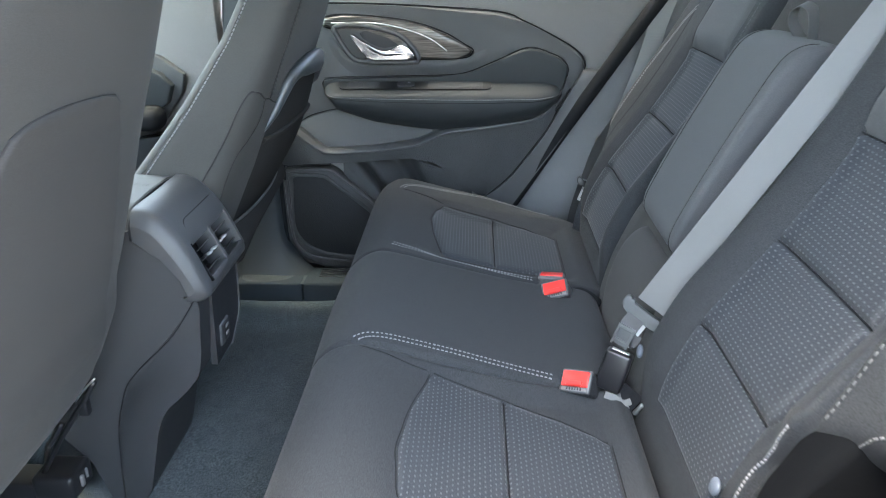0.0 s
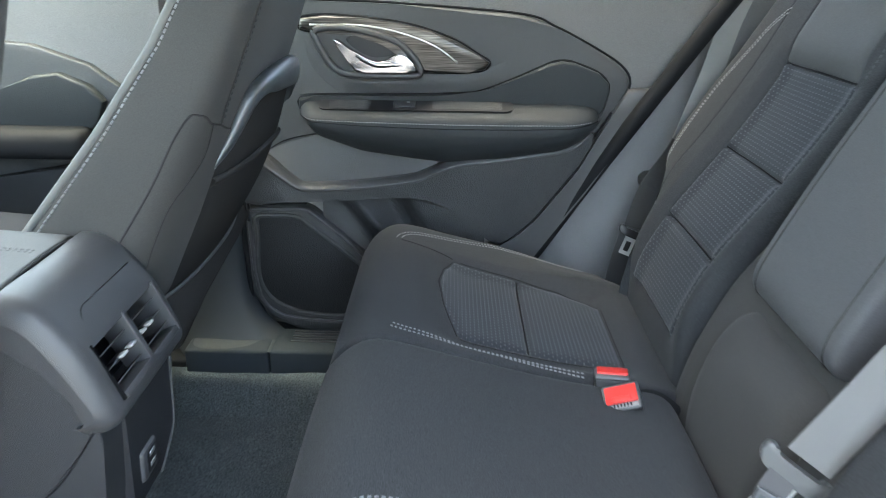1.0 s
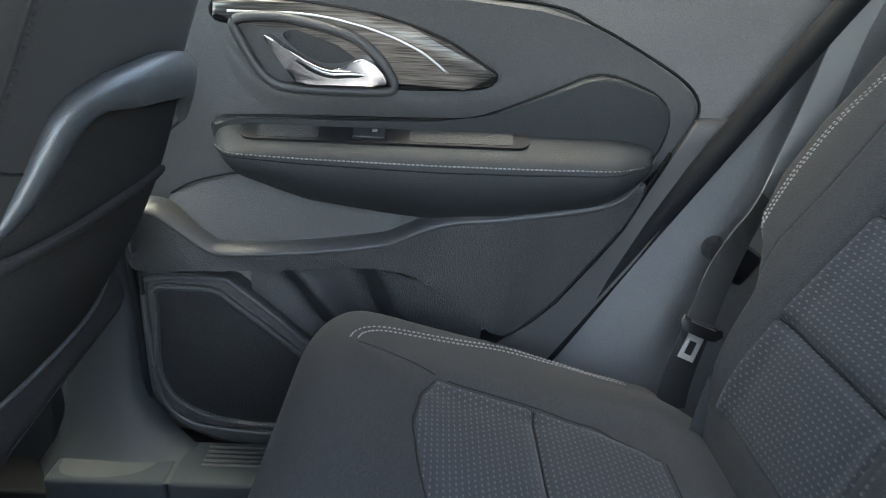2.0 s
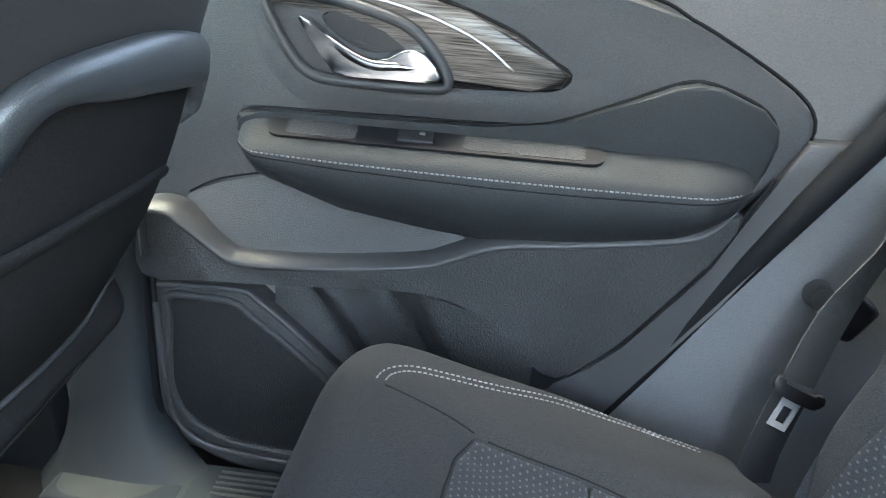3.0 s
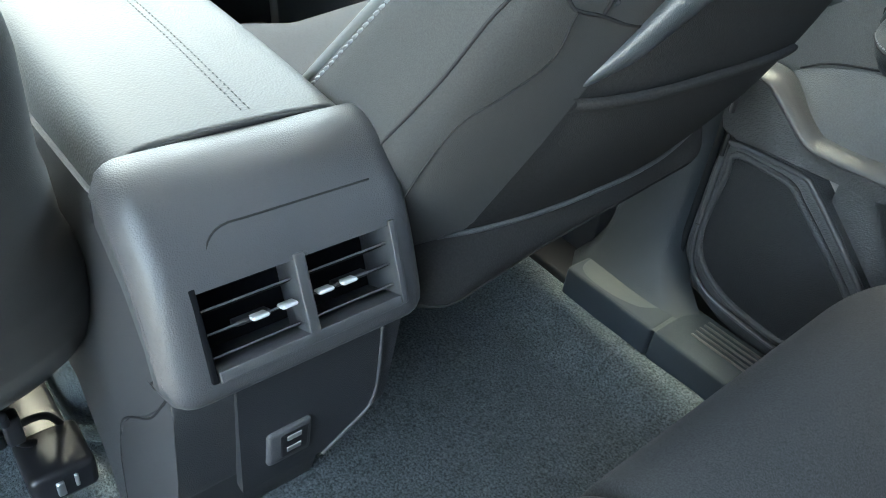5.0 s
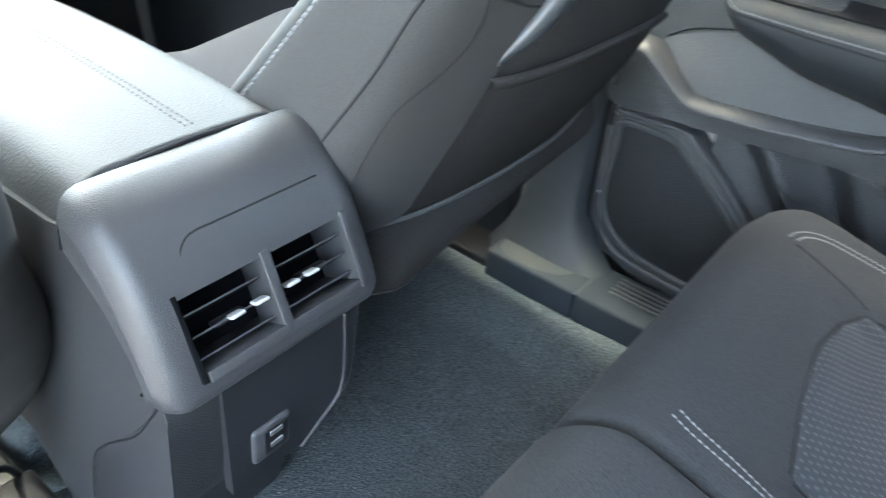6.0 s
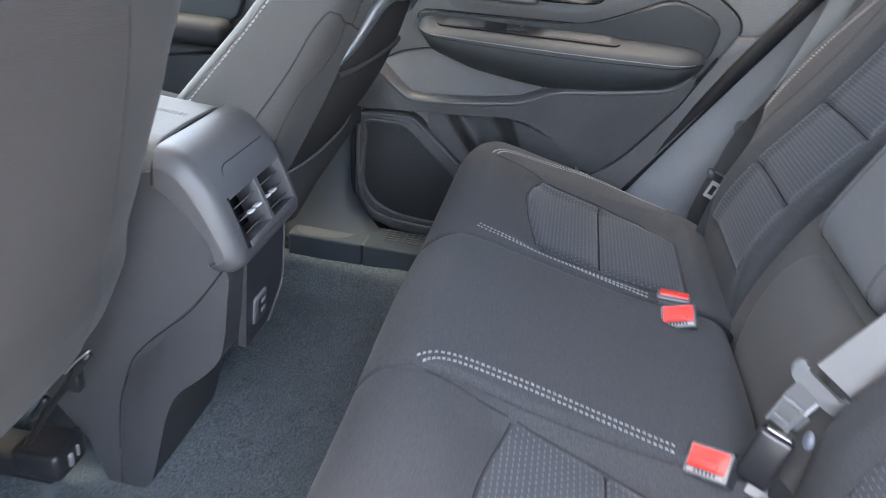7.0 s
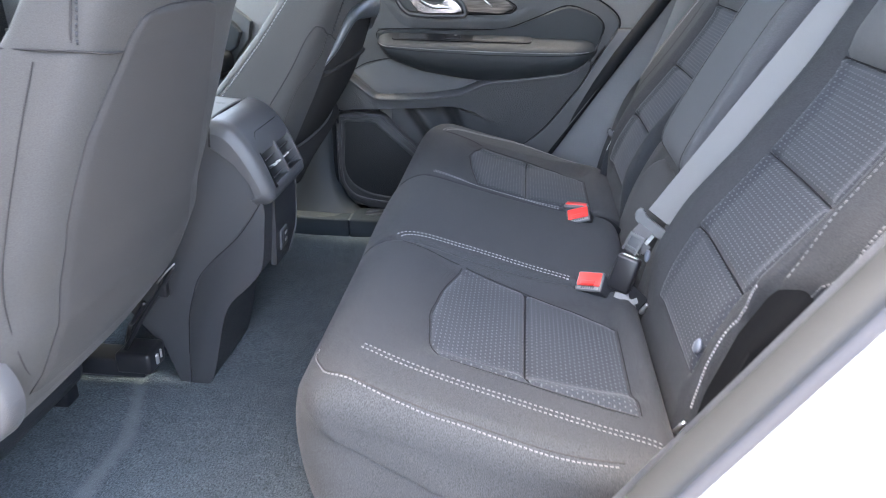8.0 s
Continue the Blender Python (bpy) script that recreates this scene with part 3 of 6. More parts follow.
    for u in np.linspace(0, 1, 70):
        r = []
        for v in np.linspace(0, 1, 36):
            x = -0.33 + 0.32 * u
            top = 0.382 - 0.11 * max(0, u - 0.55)
            z = top + (0.10 - top) * v
            ridge = math.exp(-((u - 0.20 - 0.62 * v) / 0.075) ** 2) * (1 - 0.45 * v) * min(1.0, (v + 0.04) / 0.10)
            shelf = 1 / (1 + math.exp(-(u - 0.50 - 0.50 * v) / 0.022))
            hollow = math.exp(-((u - 0.38 - 0.55 * v) / 0.07) ** 2) + math.exp(-((u - 0.06 - 0.62 * v) / 0.07) ** 2)
            y = 0.706 - LEAN * (z - 0.45) - 0.026 * ridge - 0.026 * shelf + 0.010 * hollow
            r.append((x, y, z))
        bowl.append(r)
    grid_mesh("storage_bin", bowl, BAND, d, "sculpted storage bin in a shaded tone")
    # padded armrest
    arm_out = [(-0.360, 0.553), (-0.357, 0.571), (-0.33, 0.576), (-0.186, 0.579), (-0.09, 0.581), (-0.046, 0.583), (-0.012, 0.592), (0.045, 0.616), (0.095, 0.639), (0.117, 0.644),
               (0.140, 0.641), (0.184, 0.624), (0.203, 0.606), (0.206, 0.588), (0.195, 0.556), (0.18, 0.528), (0.15, 0.505), (0.05, 0.49), (-0.10, 0.48), (-0.25, 0.50), (-0.33, 0.525)]
    plate("elbow_pad", arm_out, 0.715, 0.680, 0.0045, VINYL, d, "dark vinyl elbow pad", lean=LEAN)
    rows = []
    xs = np.concatenate([np.linspace(-0.358, -0.34, 10), np.linspace(-0.335, 0.196, 60)])
    for x in xs:
        k = (x + 0.358) / 0.554
        ends = min(1.0, k / 0.05) ** 0.5 * min(1.0, (1 - k) / 0.10) ** 0.5
        zt = 0.552 - 0.002 * k
        zb = np.interp(x, [-0.358, -0.324, -0.242, -0.15, -0.08, 0.02, 0.12, 0.17, 0.196], [0.545, 0.505, 0.478, 0.465, 0.458, 0.462, 0.478, 0.505, 0.535])
        out = 0.060 * ends
        r = []
        for w in np.linspace(0, 1, 18):
            if w < 0.35:
                q = w / 0.35
                y, z = 0.690 - (0.005 + out * 0.93) * q, 0.577 - (0.577 - zt + 0.006) * q ** 1.15
            else:
                q = (w - 0.35) / 0.65
                y = 0.685 - out * (0.93 + 0.07 * math.sin(min(1, q * 4) * math.pi / 2)) * (1 - max(0, q - 0.25) ** 2.2 * 1.3)
                z = zt - 0.006 - (zt - 0.006 - zb) * q
            r.append((x, y, z))
        rows.append(r)
    grid_mesh("armrest", rows, VINYL, d, "dark vinyl armrest with stitched edge")
    edge = np.array([(r[7][0], r[7][1] - 0.0006, r[7][2]) for r in rows[2:-2]])
    stitching("armrest_stitching", edge, np.tile((0, -0.85, 0.52), (len(edge), 1)), d, side=(0,), width=0.0017, pitch=0.0055, length=0.0040, material=THREAD)
    tube("armrest_seam", [(r[8][0], r[8][1] + 0.0002, r[8][2]) for r in rows[2:-1]], 0.0011, SEAM, d, "", sides=6)
    # switch strip in the sloping armrest top
    ms = frame_of((-0.148, 0.6605, 0.5645), (0, 0.895, 0.445), (1, 0, 0))
    def tray(name, x0, x1, y0, y1, z0, z1, r, material, label):
        bm = bmesh.new()
        out = []
        for cx, cy, a in ((x1 - r, y1 - r, 0), (x0 + r, y1 - r, 90), (x0 + r, y0 + r, 180), (x1 - r, y0 + r, 270)):
            out += [(cx + r * math.cos(radians(a + 15 * k)), cy + r * math.sin(radians(a + 15 * k))) for k in range(7)]
        lo, hi = [bm.verts.new((x, y, z0)) for x, y in out], [bm.verts.new((x, y, z1)) for x, y in out]
        bm.faces.new(hi)
        for k in range(len(out)):
            bm.faces.new((lo[k], lo[(k + 1) % len(out)], hi[(k + 1) % len(out)], hi[k]))
        bmesh.ops.transform(bm, verts=bm.verts[:], matrix=ms)
        return smooth_edges(part(name, bm, material, d, label), 40)

    tray("switch_strip", -0.172, 0.180, -0.0165, 0.0165, -0.004, 0.0012, 0.014, BLACK, "dark switch strip")
    for x0, x1 in ((-0.152, -0.078), (0.034, 0.160)):
        tray("tray_insert", x0, x1, -0.0125, 0.0110, 0.0, 0.0018, 0.006, BAND, "grey tray insert")
    sw = block("window_switch", (-0.036, -0.010, 0.0), (0.004, 0.008, 0.0045), 0.002, PLASTIC_DARK, d, "dark window switch", m=ms)
    block("switch_mark", (-0.012, -0.001, 0.0055), (-0.006, 0.004, 0.0066), 0.0004, THREAD, sw, m=ms)
    tube("door_gap", spline([(-0.487, 0.722, 0.10), (-0.4885, 0.713, 0.20), (-0.4885, 0.702, 0.35), (-0.4885, 0.690, 0.46)], 20), 0.0055, RUBBER, d, sides=6)
    # handle, bezel and brushed leaf-shaped trim
    leaf = [(-0.350, 0.694), (-0.348, 0.712), (-0.305, 0.718), (-0.24, 0.714), (-0.17, 0.706), (-0.12, 0.694), (-0.07, 0.675), (-0.030, 0.651), (-0.012, 0.640), (-0.020, 0.627),
            (-0.05, 0.622), (-0.145, 0.621), (-0.165, 0.650), (-0.20, 0.674), (-0.25, 0.684), (-0.315, 0.688)]
    plate("decor_trim", leaf, 0.715, 0.683, 0.006, BRUSHED, d, "dark brushed-metal leaf-shaped trim", lean=LEAN)
    tube("trim_line", [(x, 0.6825 - LEAN * (z - 0.45), z) for x, z in spline([(-0.33, 0.702), (-0.24, 0.702), (-0.17, 0.690), (-0.11, 0.668), (-0.07, 0.640)], 40)], 0.0016, STEEL, d,
         "bright line in the trim", sides=6, up=(0, 1, 0))
    ring = spline([(-0.322, 0.692), (-0.317, 0.672), (-0.299, 0.640), (-0.284, 0.624), (-0.262, 0.6165), (-0.20, 0.615), (-0.150, 0.616), (-0.136, 0.620), (-0.139, 0.634), (-0.155, 0.656), (-0.182, 0.677), (-0.23, 0.691), (-0.28, 0.698)], 90, closed=True)
    plate("handle_cup", ring, 0.712, 0.6885, 0.002, PLASTIC, d, "grey recessed handle cup", lean=LEAN)
    rp = [(x, 0.681 - LEAN * (z - 0.45), z) for x, z in ring]
    tube("handle_bezel", rp + [rp[0]], 0.0062, PLASTIC_SATIN, d, "dark grey handle bezel", sides=10, up=(0, 1, 0), caps=False)
    # Flat plate whose dark colour is the shade of the cavity
    plate("handle_back", [(-0.268, 0.680), (-0.256, 0.664), (-0.225, 0.648), (-0.198, 0.648), (-0.178, 0.656), (-0.176, 0.668), (-0.20, 0.679), (-0.235, 0.685)], 0.70, 0.687, 0.003, PLASTIC_DARK, d, "dark plate for the shaded hollow behind the handle", lean=LEAN, rounded=50)
    grip = [(-0.286, 0.676), (-0.279, 0.676), (-0.253, 0.658), (-0.223, 0.6425), (-0.200, 0.643), (-0.186, 0.650), (-0.172, 0.655), (-0.158, 0.650), (-0.147, 0.638), (-0.142, 0.629), (-0.150, 0.6245), (-0.20, 0.6235),
            (-0.246, 0.624), (-0.256, 0.632), (-0.272, 0.655)]
    plate("door_handle", grip, 0.690, 0.668, 0.0045, CHROME, d, "polished chrome pull handle", lean=LEAN, rounded=90, segments=4, dome=0.004)
    hp = spline([(-0.281, 0.662, 0.673), (-0.262, 0.655, 0.660), (-0.235, 0.651, 0.645), (-0.212, 0.650, 0.637), (-0.185, 0.651, 0.637), (-0.160, 0.654, 0.636)], 40)
    tube("handle_rim", hp, np.interp(np.linspace(0, 1, 40), [0, 0.3, 0.7, 1], [0.0025, 0.005, 0.0055, 0.003]), CHROME, d, "polished chrome rim", sides=10, up=(0, 1, 0))
    # Ledge added so that its underside gives the soft shade below the handle
    ledge = []
    for x, z in spline([(-0.345, 0.668), (-0.325, 0.640), (-0.295, 0.614), (-0.25, 0.604), (-0.16, 0.6035), (-0.07, 0.606), (-0.01, 0.615), (0.025, 0.632)], 60):
        k = math.sin(math.pi * min(1.0, max(0.0, (x + 0.345) / 0.37))) ** 0.5
        ledge.append([(x, 0.7018 - LEAN * (z + dz - 0.45) - h * k, z + dz) for dz, h in ((0.022, -0.003), (0.014, 0.003), (0.007, 0.0075), (0.0, 0.009), (-0.006, 0.008), (-0.014, 0.005), (-0.024, 0.0018), (-0.036, -0.003))])
    grid_mesh("handle_ledge", ledge, PLASTIC, d, "moulded ledge, shaped to give the shade below")
    # shut line and lower seam on the panel
    tube("panel_gap", [(x, 0.7005 - LEAN * (z - 0.45), z) for x, z in spline([(-0.425, 0.470), (-0.395, 0.487), (-0.35, 0.499), (-0.322, 0.503)], 20)], 0.0014, SEAM, d, sides=5, up=(0, 1, 0))
    tube("trim_gap", [(x, 0.712, z) for x, z in [(0.246, 0.5985), (0.27, 0.5985), (0.305, 0.598)]], 0.0014, SEAM, d, sides=5, up=(0, 1, 0))
    for gap, yy, n in ((arm_out, 0.6935, 120), (leaf, 0.6945, 120)):
        g = [(x, yy + 0.004 - LEAN * (z - 0.45), z) for x, z in spline(gap, n, closed=True)]
        tube("panel_gap", g + [g[0]], 0.0028, SEAM, d, "", sides=6, up=(0, 1, 0), caps=False)
    g = [(x, 0.7075 - LEAN * (z - 0.45), z) for x, z in spline([(-0.485, 0.743), (-0.34, 0.743), (-0.181, 0.739), (0.039, 0.724), (0.105, 0.702), (0.165, 0.673), (0.215, 0.645), (0.240, 0.623), (0.247, 0.600), (0.238, 0.575)], 80)]
    tube("panel_gap", g, 0.002, SEAM, d, "", sides=6, up=(0, 1, 0))
    w = thing("window_1", "closed rear door window", "window", at=(-0.1, 0.70, 0.8), kind="structure")
    mesh_of("window_pane", [(-0.48, 0.715, 0.80), (0.42, 0.715, 0.80), (0.50, 0.61, 1.20), (-0.42, 0.61, 1.20)], [(0, 1, 2, 3)], GLASS_DARK, w, "dark tinted glass")
    return d


rear_door()


def far_side():
    """Pillars, seals and sills of the far side, and the front door."""
    sill = thing("sill_1", "dark plastic door sill along the carpet", "door sill", at=(-0.5, 0.66, 0.0), kind="structure")
    # Front length of the sill, coloured black to hold the seat's shade
    block("sill_plate", (-1.75, 0.632, -0.03), (-0.6062, 0.72, 0.045), 0.006, RUBBER, sill, "front sill, black for the shade there")
    for x0, x1 in ((-0.605, -0.4365), (-0.4353, 0.02)):
        block("sill_plate", (x0, 0.616, -0.03), (x1, 0.72, 0.078), 0.006, SILL, sill)
    # glossy ledge that runs out of the pillar foot onto the sill
    ledge = []
    for x in np.linspace(-0.604, -0.425, 30):
        k = min(1.0, (x + 0.604) / 0.05) ** 0.5 * min(1.0, max(0.0, (-0.425 - x) / 0.12)) * 0.15
        ledge.append([(x, y, 0.0765 + (z - 0.0765) * k) for y, z in ((0.712, 0.205), (0.706, 0.160), (0.696, 0.132), (0.680, 0.116), (0.660, 0.106), (0.640, 0.098), (0.626, 0.089), (0.618, 0.076))])
    grid_mesh("foot_ledge", ledge, FOOT, sill, "glossy dark grey foot ledge", flip=True)
    for i in range(5):
        block("tread_rib", (-0.40, 0.658 + 0.011 * i, 0.077), (-0.05, 0.661 + 0.011 * i, 0.0805), 0.0008, PLASTIC_SATIN, sill)
    # B pillar: a swept trim with a flared foot
    rows = []
    for z in np.linspace(0.05, 1.22, 40):
        f = math.exp(-(z - 0.05) / 0.07)
        w0 = -0.60 - 0.05 * f + 0.10 * max(0, z - 0.7)
        w1 = -0.487 + 0.15 * f ** 2 + 0.10 * max(0, z - 0.7)
        yb = 0.715 - 0.052 * f - 0.20 * max(0, z - 0.75) ** 1.0 * 0.8
        r = []
        for k in np.linspace(0, 1, 12):
            bulge = 0.022 * math.sin(math.pi * k) ** 0.6
            r.append((w0 + (w1 - w0) * k, yb - bulge + 0.03 * (1 if k in (0.0, 1.0) else 0), z))
        rows.append(r)
    tagged(grid_mesh("pillar_b", rows, FOOT, flip=False), "grey plastic pillar trim with a flared foot", "pillar trim", kind="structure")
    # C pillar and wheelhouse trim
    rows = []
    for u in np.linspace(0, 1, 30):
        r = []
        for v in np.linspace(0, 1, 16):
            z = 0.10 + 1.12 * u
            x0 = 0.04 + 0.60 * max(0, z - 0.18) * 1.02
            x = x0 + (0.85 - x0 * 0.6) * v
            y = 0.735 - 0.10 * max(0, z - 0.45) - 0.045 * math.sin(math.pi * min(1, v * 1.3)) * math.exp(-((z - 0.30) / 0.22) ** 2) - 0.02 * v
            r.append((x, y, z))
        rows.append(r)
    tagged(grid_mesh("pillar_c", rows, PILLAR, flip=True), "grey plastic rear pillar and wheelhouse trim", "pillar trim", kind="structure")
    seal = spline([(0.02, 0.70, 0.17), (0.09, 0.690, 0.275), (0.18, 0.682, 0.42), (0.27, 0.672, 0.56), (0.36, 0.660, 0.70), (0.43, 0.648, 0.81), (0.52, 0.60, 1.0), (0.55, 0.55, 1.2)], 60)
    tagged(tube("door_seal", seal, 0.016, RUBBER, sides=10, up=(0, 1, 0)), "black rubber door seal", "door seal", kind="structure")
    cover = bmesh.new()
    r = bmesh.ops.create_cone(cover, cap_ends=True, segments=24, radius1=0.017, radius2=0.014, depth=0.02)
    bmesh.ops.transform(cover, verts=cover.verts[:], matrix=Matrix.Translation((0.300, 0.700, 0.42)) @ Matrix.Rotation(radians(90), 4, "X"))
    tagged(smooth_edges(part("trim_cap", cover, PLASTIC)), "round dark grey plastic cap on the pillar trim", "trim cap")
    # front door
    d = thing("door_2", "closed dark front door with padded armrest", "car door", at=(-1.1, 0.75, 0.08), kind="structure")
    plate("door_panel", [(-1.80, -0.02), (-0.615, -0.02), (-0.605, 0.5), (-0.60, 0.80), (-1.0, 0.80), (-1.8, 0.78)], 0.79, 0.715, 0.006, PLASTIC_UP, d, lean=0.08)
    plate("mid_panel", [(-1.65, 0.40), (-1.65, 0.66), (-1.0, 0.672), (-0.84, 0.660), (-0.74, 0.625), (-0.69, 0.585), (-0.70, 0.54), (-0.78, 0.44), (-1.0, 0.40)], 0.73, 0.695, 0.004, PLASTIC, d, lean=0.08)
    plate("elbow_pad", [(-1.4, 0.50), (-1.4, 0.55), (-0.96, 0.555), (-0.90, 0.58), (-0.84, 0.605), (-0.79, 0.612), (-0.74, 0.59), (-0.715, 0.56), (-0.73, 0.52), (-0.77, 0.49)], 0.71, 0.675, 0.006, VINYL, d, "dark vinyl elbow pad", lean=0.08)
    block("armrest", (-1.40, 0.615, 0.46), (-0.74, 0.69, 0.515), 0.02, RUBBER, d, "dark vinyl armrest")
    plate("lower_band", [(-1.65, -0.01), (-1.65, 0.40), (-0.95, 0.41), (-0.72, 0.45), (-0.66, 0.44), (-0.63, 0.34), (-0.625, -0.01)], 0.735, 0.675, 0.008, PLASTIC_DARK, d, lean=0.08)
    w = thing("window_2", "closed front door window", "window", at=(-1.1, 0.70, 0.8), kind="structure")
    mesh_of("window_pane", [(-1.70, 0.715, 0.78), (-0.61, 0.715, 0.80), (-0.52, 0.61, 1.20), (-1.0, 0.61, 1.20)], [(0, 1, 2, 3)], GLASS, w, "clear tinted glass")


far_side()


def near_front():
    """Closed front door and pillar on the near side."""
    d = thing("door_3", "closed dark driver door", "car door", at=(-1.15, -0.74, 0.08), kind="structure")
    plate("door_panel", [(-1.72, 0.05), (-0.66, 0.05), (-0.64, 0.5), (-0.62, 0.80), (-1.0, 0.80), (-1.72, 0.78)], -0.79, -0.725, 0.006, PLASTIC_UP, d)
    rows = []
    for z in np.linspace(-0.02, 1.22, 24):
        k = max(0, z - 0.75)
        rows.append([(-0.655 + 0.10 * k, -0.77 + 0.25 * k, z), (-0.655 + 0.10 * k, -0.700 + 0.25 * k, z), (-0.585 + 0.10 * k, -0.700 + 0.25 * k, z), (-0.575 + 0.10 * k, -0.78 + 0.25 * k, z)])
    tagged(grid_mesh("pillar_b_near", rows, PILLAR), "grey plastic pillar trim beside the open door", "pillar trim", kind="structure")
    w = thing("window_4", "closed driver door window", "window", at=(-1.1, -0.70, 0.8), kind="structure")
    mesh_of("window_pane", [(-1.70, -0.745, 0.78), (-0.61, -0.745, 0.80), (-0.52, -0.64, 1.20), (-1.0, -0.64, 1.20)], [(0, 1, 2, 3)], GLASS, w, "clear tinted glass")
    w = thing("window_5", "raked windscreen above the dashboard", "windscreen", at=(-1.4, 0.0, 0.8), kind="structure")
    mesh_of("window_pane", [(-1.74, -0.70, 0.80), (-1.74, 0.70, 0.80), (-1.09, 0.61, 1.22), (-1.09, -0.63, 1.22)], [(0, 1, 2, 3)], GLASS, w, "clear tinted glass")
    for sy in (-1, 1):
        tagged(tube("pillar_a", [(-1.76, sy * 0.72, 0.78), (-1.40, sy * 0.69, 1.02), (-1.06, sy * 0.63, 1.22)], 0.045, PILLAR, sides=12), "grey plastic windscreen pillar trim", "pillar trim", kind="structure")


near_front()


def open_leaf():
    """The rear door through which one looks in, swung wide open."""
    d = thing("door_4", "rear door swung wide open beside the opening", "car door", at=(-0.66, -0.79, 0.0), kind="structure")
    m = Matrix.Translation((-0.665, -0.80, 0.0)) @ Matrix.Rotation(radians(-74), 4, "Z")
    block("door_panel", (0.0, -0.06, -0.02), (1.0, 0.06, 0.80), 0.03, PLASTIC_DARK, d, m=m)
    block("window_frame", (0.0, -0.03, 0.80), (0.06, 0.03, 1.22), 0.01, PLASTIC_DARK, d, m=m)
    block("window_frame", (0.0, -0.03, 1.17), (0.95, 0.03, 1.22), 0.01, PLASTIC_DARK, d, m=m)
    block("window_pane", (0.06, -0.002, 0.80), (0.93, 0.002, 1.17), 0.0005, GLASS_DARK, d, "dark tinted glass", m=m)
    w = thing("window_3", "tinted rear window", "window", at=(1.2, 0.0, 0.8), kind="structure")
    mesh_of("window_pane", [(1.27, -0.66, 0.80), (1.27, 0.66, 0.80), (1.22, 0.62, 1.22), (1.22, -0.62, 1.22)], [(0, 1, 2, 3)], GLASS_REAR, w, "dark tinted glass")


open_leaf()


def near_jamb():
    """Near rear door opening: seal, painted jamb and striker."""
    pts = spline([(-0.10, -0.735, 0.02), (0.02, -0.735, 0.19), (0.10, -0.735, 0.352), (0.19, -0.735, 0.495), (0.277, -0.735, 0.63), (0.36, -0.735, 0.77), (0.46, -0.70, 1.0), (0.5, -0.62, 1.22)], 60)
    rows = []
    for p in pts:
        rows.append([(p[0] + a, p[1] + b, p[2] + c) for a, b, c in ((0.027, 0.030, 0.002), (0.022, 0.012, 0.0), (0.022, -0.007, -0.004), (0.026, -0.012, -0.008), (0.031, -0.010, -0.011), (0.032, -0.003, -0.012))])
    tagged(grid_mesh("door_seal_near", rows, SEAL_GREY, flip=True), "grey rubber seal along the door opening", "door seal", kind="structure")
    rows = []
    for p in pts:
        rows.append([(p[0] + a, p[1] + b, p[2] + c) for a, b, c in ((0.029, 0.0, -0.011), (0.031, -0.006, -0.012), (0.038, -0.009, -0.016), (0.045, -0.008, -0.020), (0.049, 0.002, -0.022))])
    tagged(grid_mesh("seal_flange", rows, FLANGE, flip=True), "lighter grey flange outside the rubber seal", "door seal", kind="structure")
    rows = []
    for p in pts:
        x0 = p[0] + 0.036
        rows.append([(x0 + (1.30 - x0) * k ** 1.5, -0.738 - 0.03 * min(1, k * 3), p[2] - 0.017) for k in np.linspace(0, 1, 12)])
    tagged(grid_mesh("quarter_panel", rows, WHITE_PAINT, flip=True), "white painted body panel behind the door opening", "body panel", kind="structure")
    s = thing("door_striker", "small steel door striker on the white jamb", "door striker", at=(0.292, -0.765, 0.506))
    block("striker_plate", (0.282, -0.775, 0.482), (0.318, -0.762, 0.524), 0.003, STEEL, s)
    tube("striker_loop", spline([(0.288, -0.77, 0.518), (0.284, -0.80, 0.520), (0.292, -0.806, 0.508), (0.304, -0.80, 0.494), (0.308, -0.77, 0.492)], 20), 0.0045, PLASTIC_SATIN, s)
    block("sill_2", (-1.7, -0.74, -0.12), (-0.08, -0.66, 0.02), 0.012, PLASTIC)
    tagged(bpy.data.objects["sill_2"], "dark plastic sill of the open door", "door sill", kind="structure")
    # inner wheelhouse trim beside the seat
    rows = []
    for u in np.linspace(0, 1, 24):
        z = 0.02 + 1.2 * u
        x0 = -0.094 + 0.637 * max(0, z)
        rows.append([(x0 + (0.9 - x0) * v, -0.688 + 0.04 * math.sin(math.pi * min(1, v * 1.4)) * math.exp(-((z - 0.25) / 0.25) ** 2), z) for v in np.linspace(0, 1, 12)])
    tagged(grid_mesh("pillar_c_near", rows, PILLAR, flip=False), "grey plastic wheelhouse trim", "pillar trim", kind="structure")


near_jamb()


# ---- rear bench ----
CUSH = [(-0.10, 0.075), (-0.165, 0.085), (-0.205, 0.125), (-0.228, 0.19), (-0.240, 0.26), (-0.234, 0.315), (-0.213, 0.348), (-0.180, 0.365), (-0.145, 0.364), (-0.06, 0.342),
        (0.04, 0.318), (0.113, 0.306), (0.165, 0.301), (0.192, 0.294), (0.207, 0.279), (0.214, 0.258), (0.217, 0.225), (0.219, 0.19)]
BACK = [(0.205, 0.215), (0.216, 0.26), (0.225, 0.31), (0.240, 0.365), (0.272, 0.44), (0.305, 0.49), (0.340, 0.54), (0.378, 0.60), (0.412, 0.66), (0.447, 0.73), (0.485, 0.81), (0.52, 0.89), (0.545, 0.94),
        (0.575, 0.955), (0.61, 0.94)]
OUT_X, OUT_Y = [-0.24, -0.21, -0.17, -0.10, 0.0, 0.1, 0.25], [0.600, 0.601, 0.602, 0.604, 0.608, 0.615, 0.63]
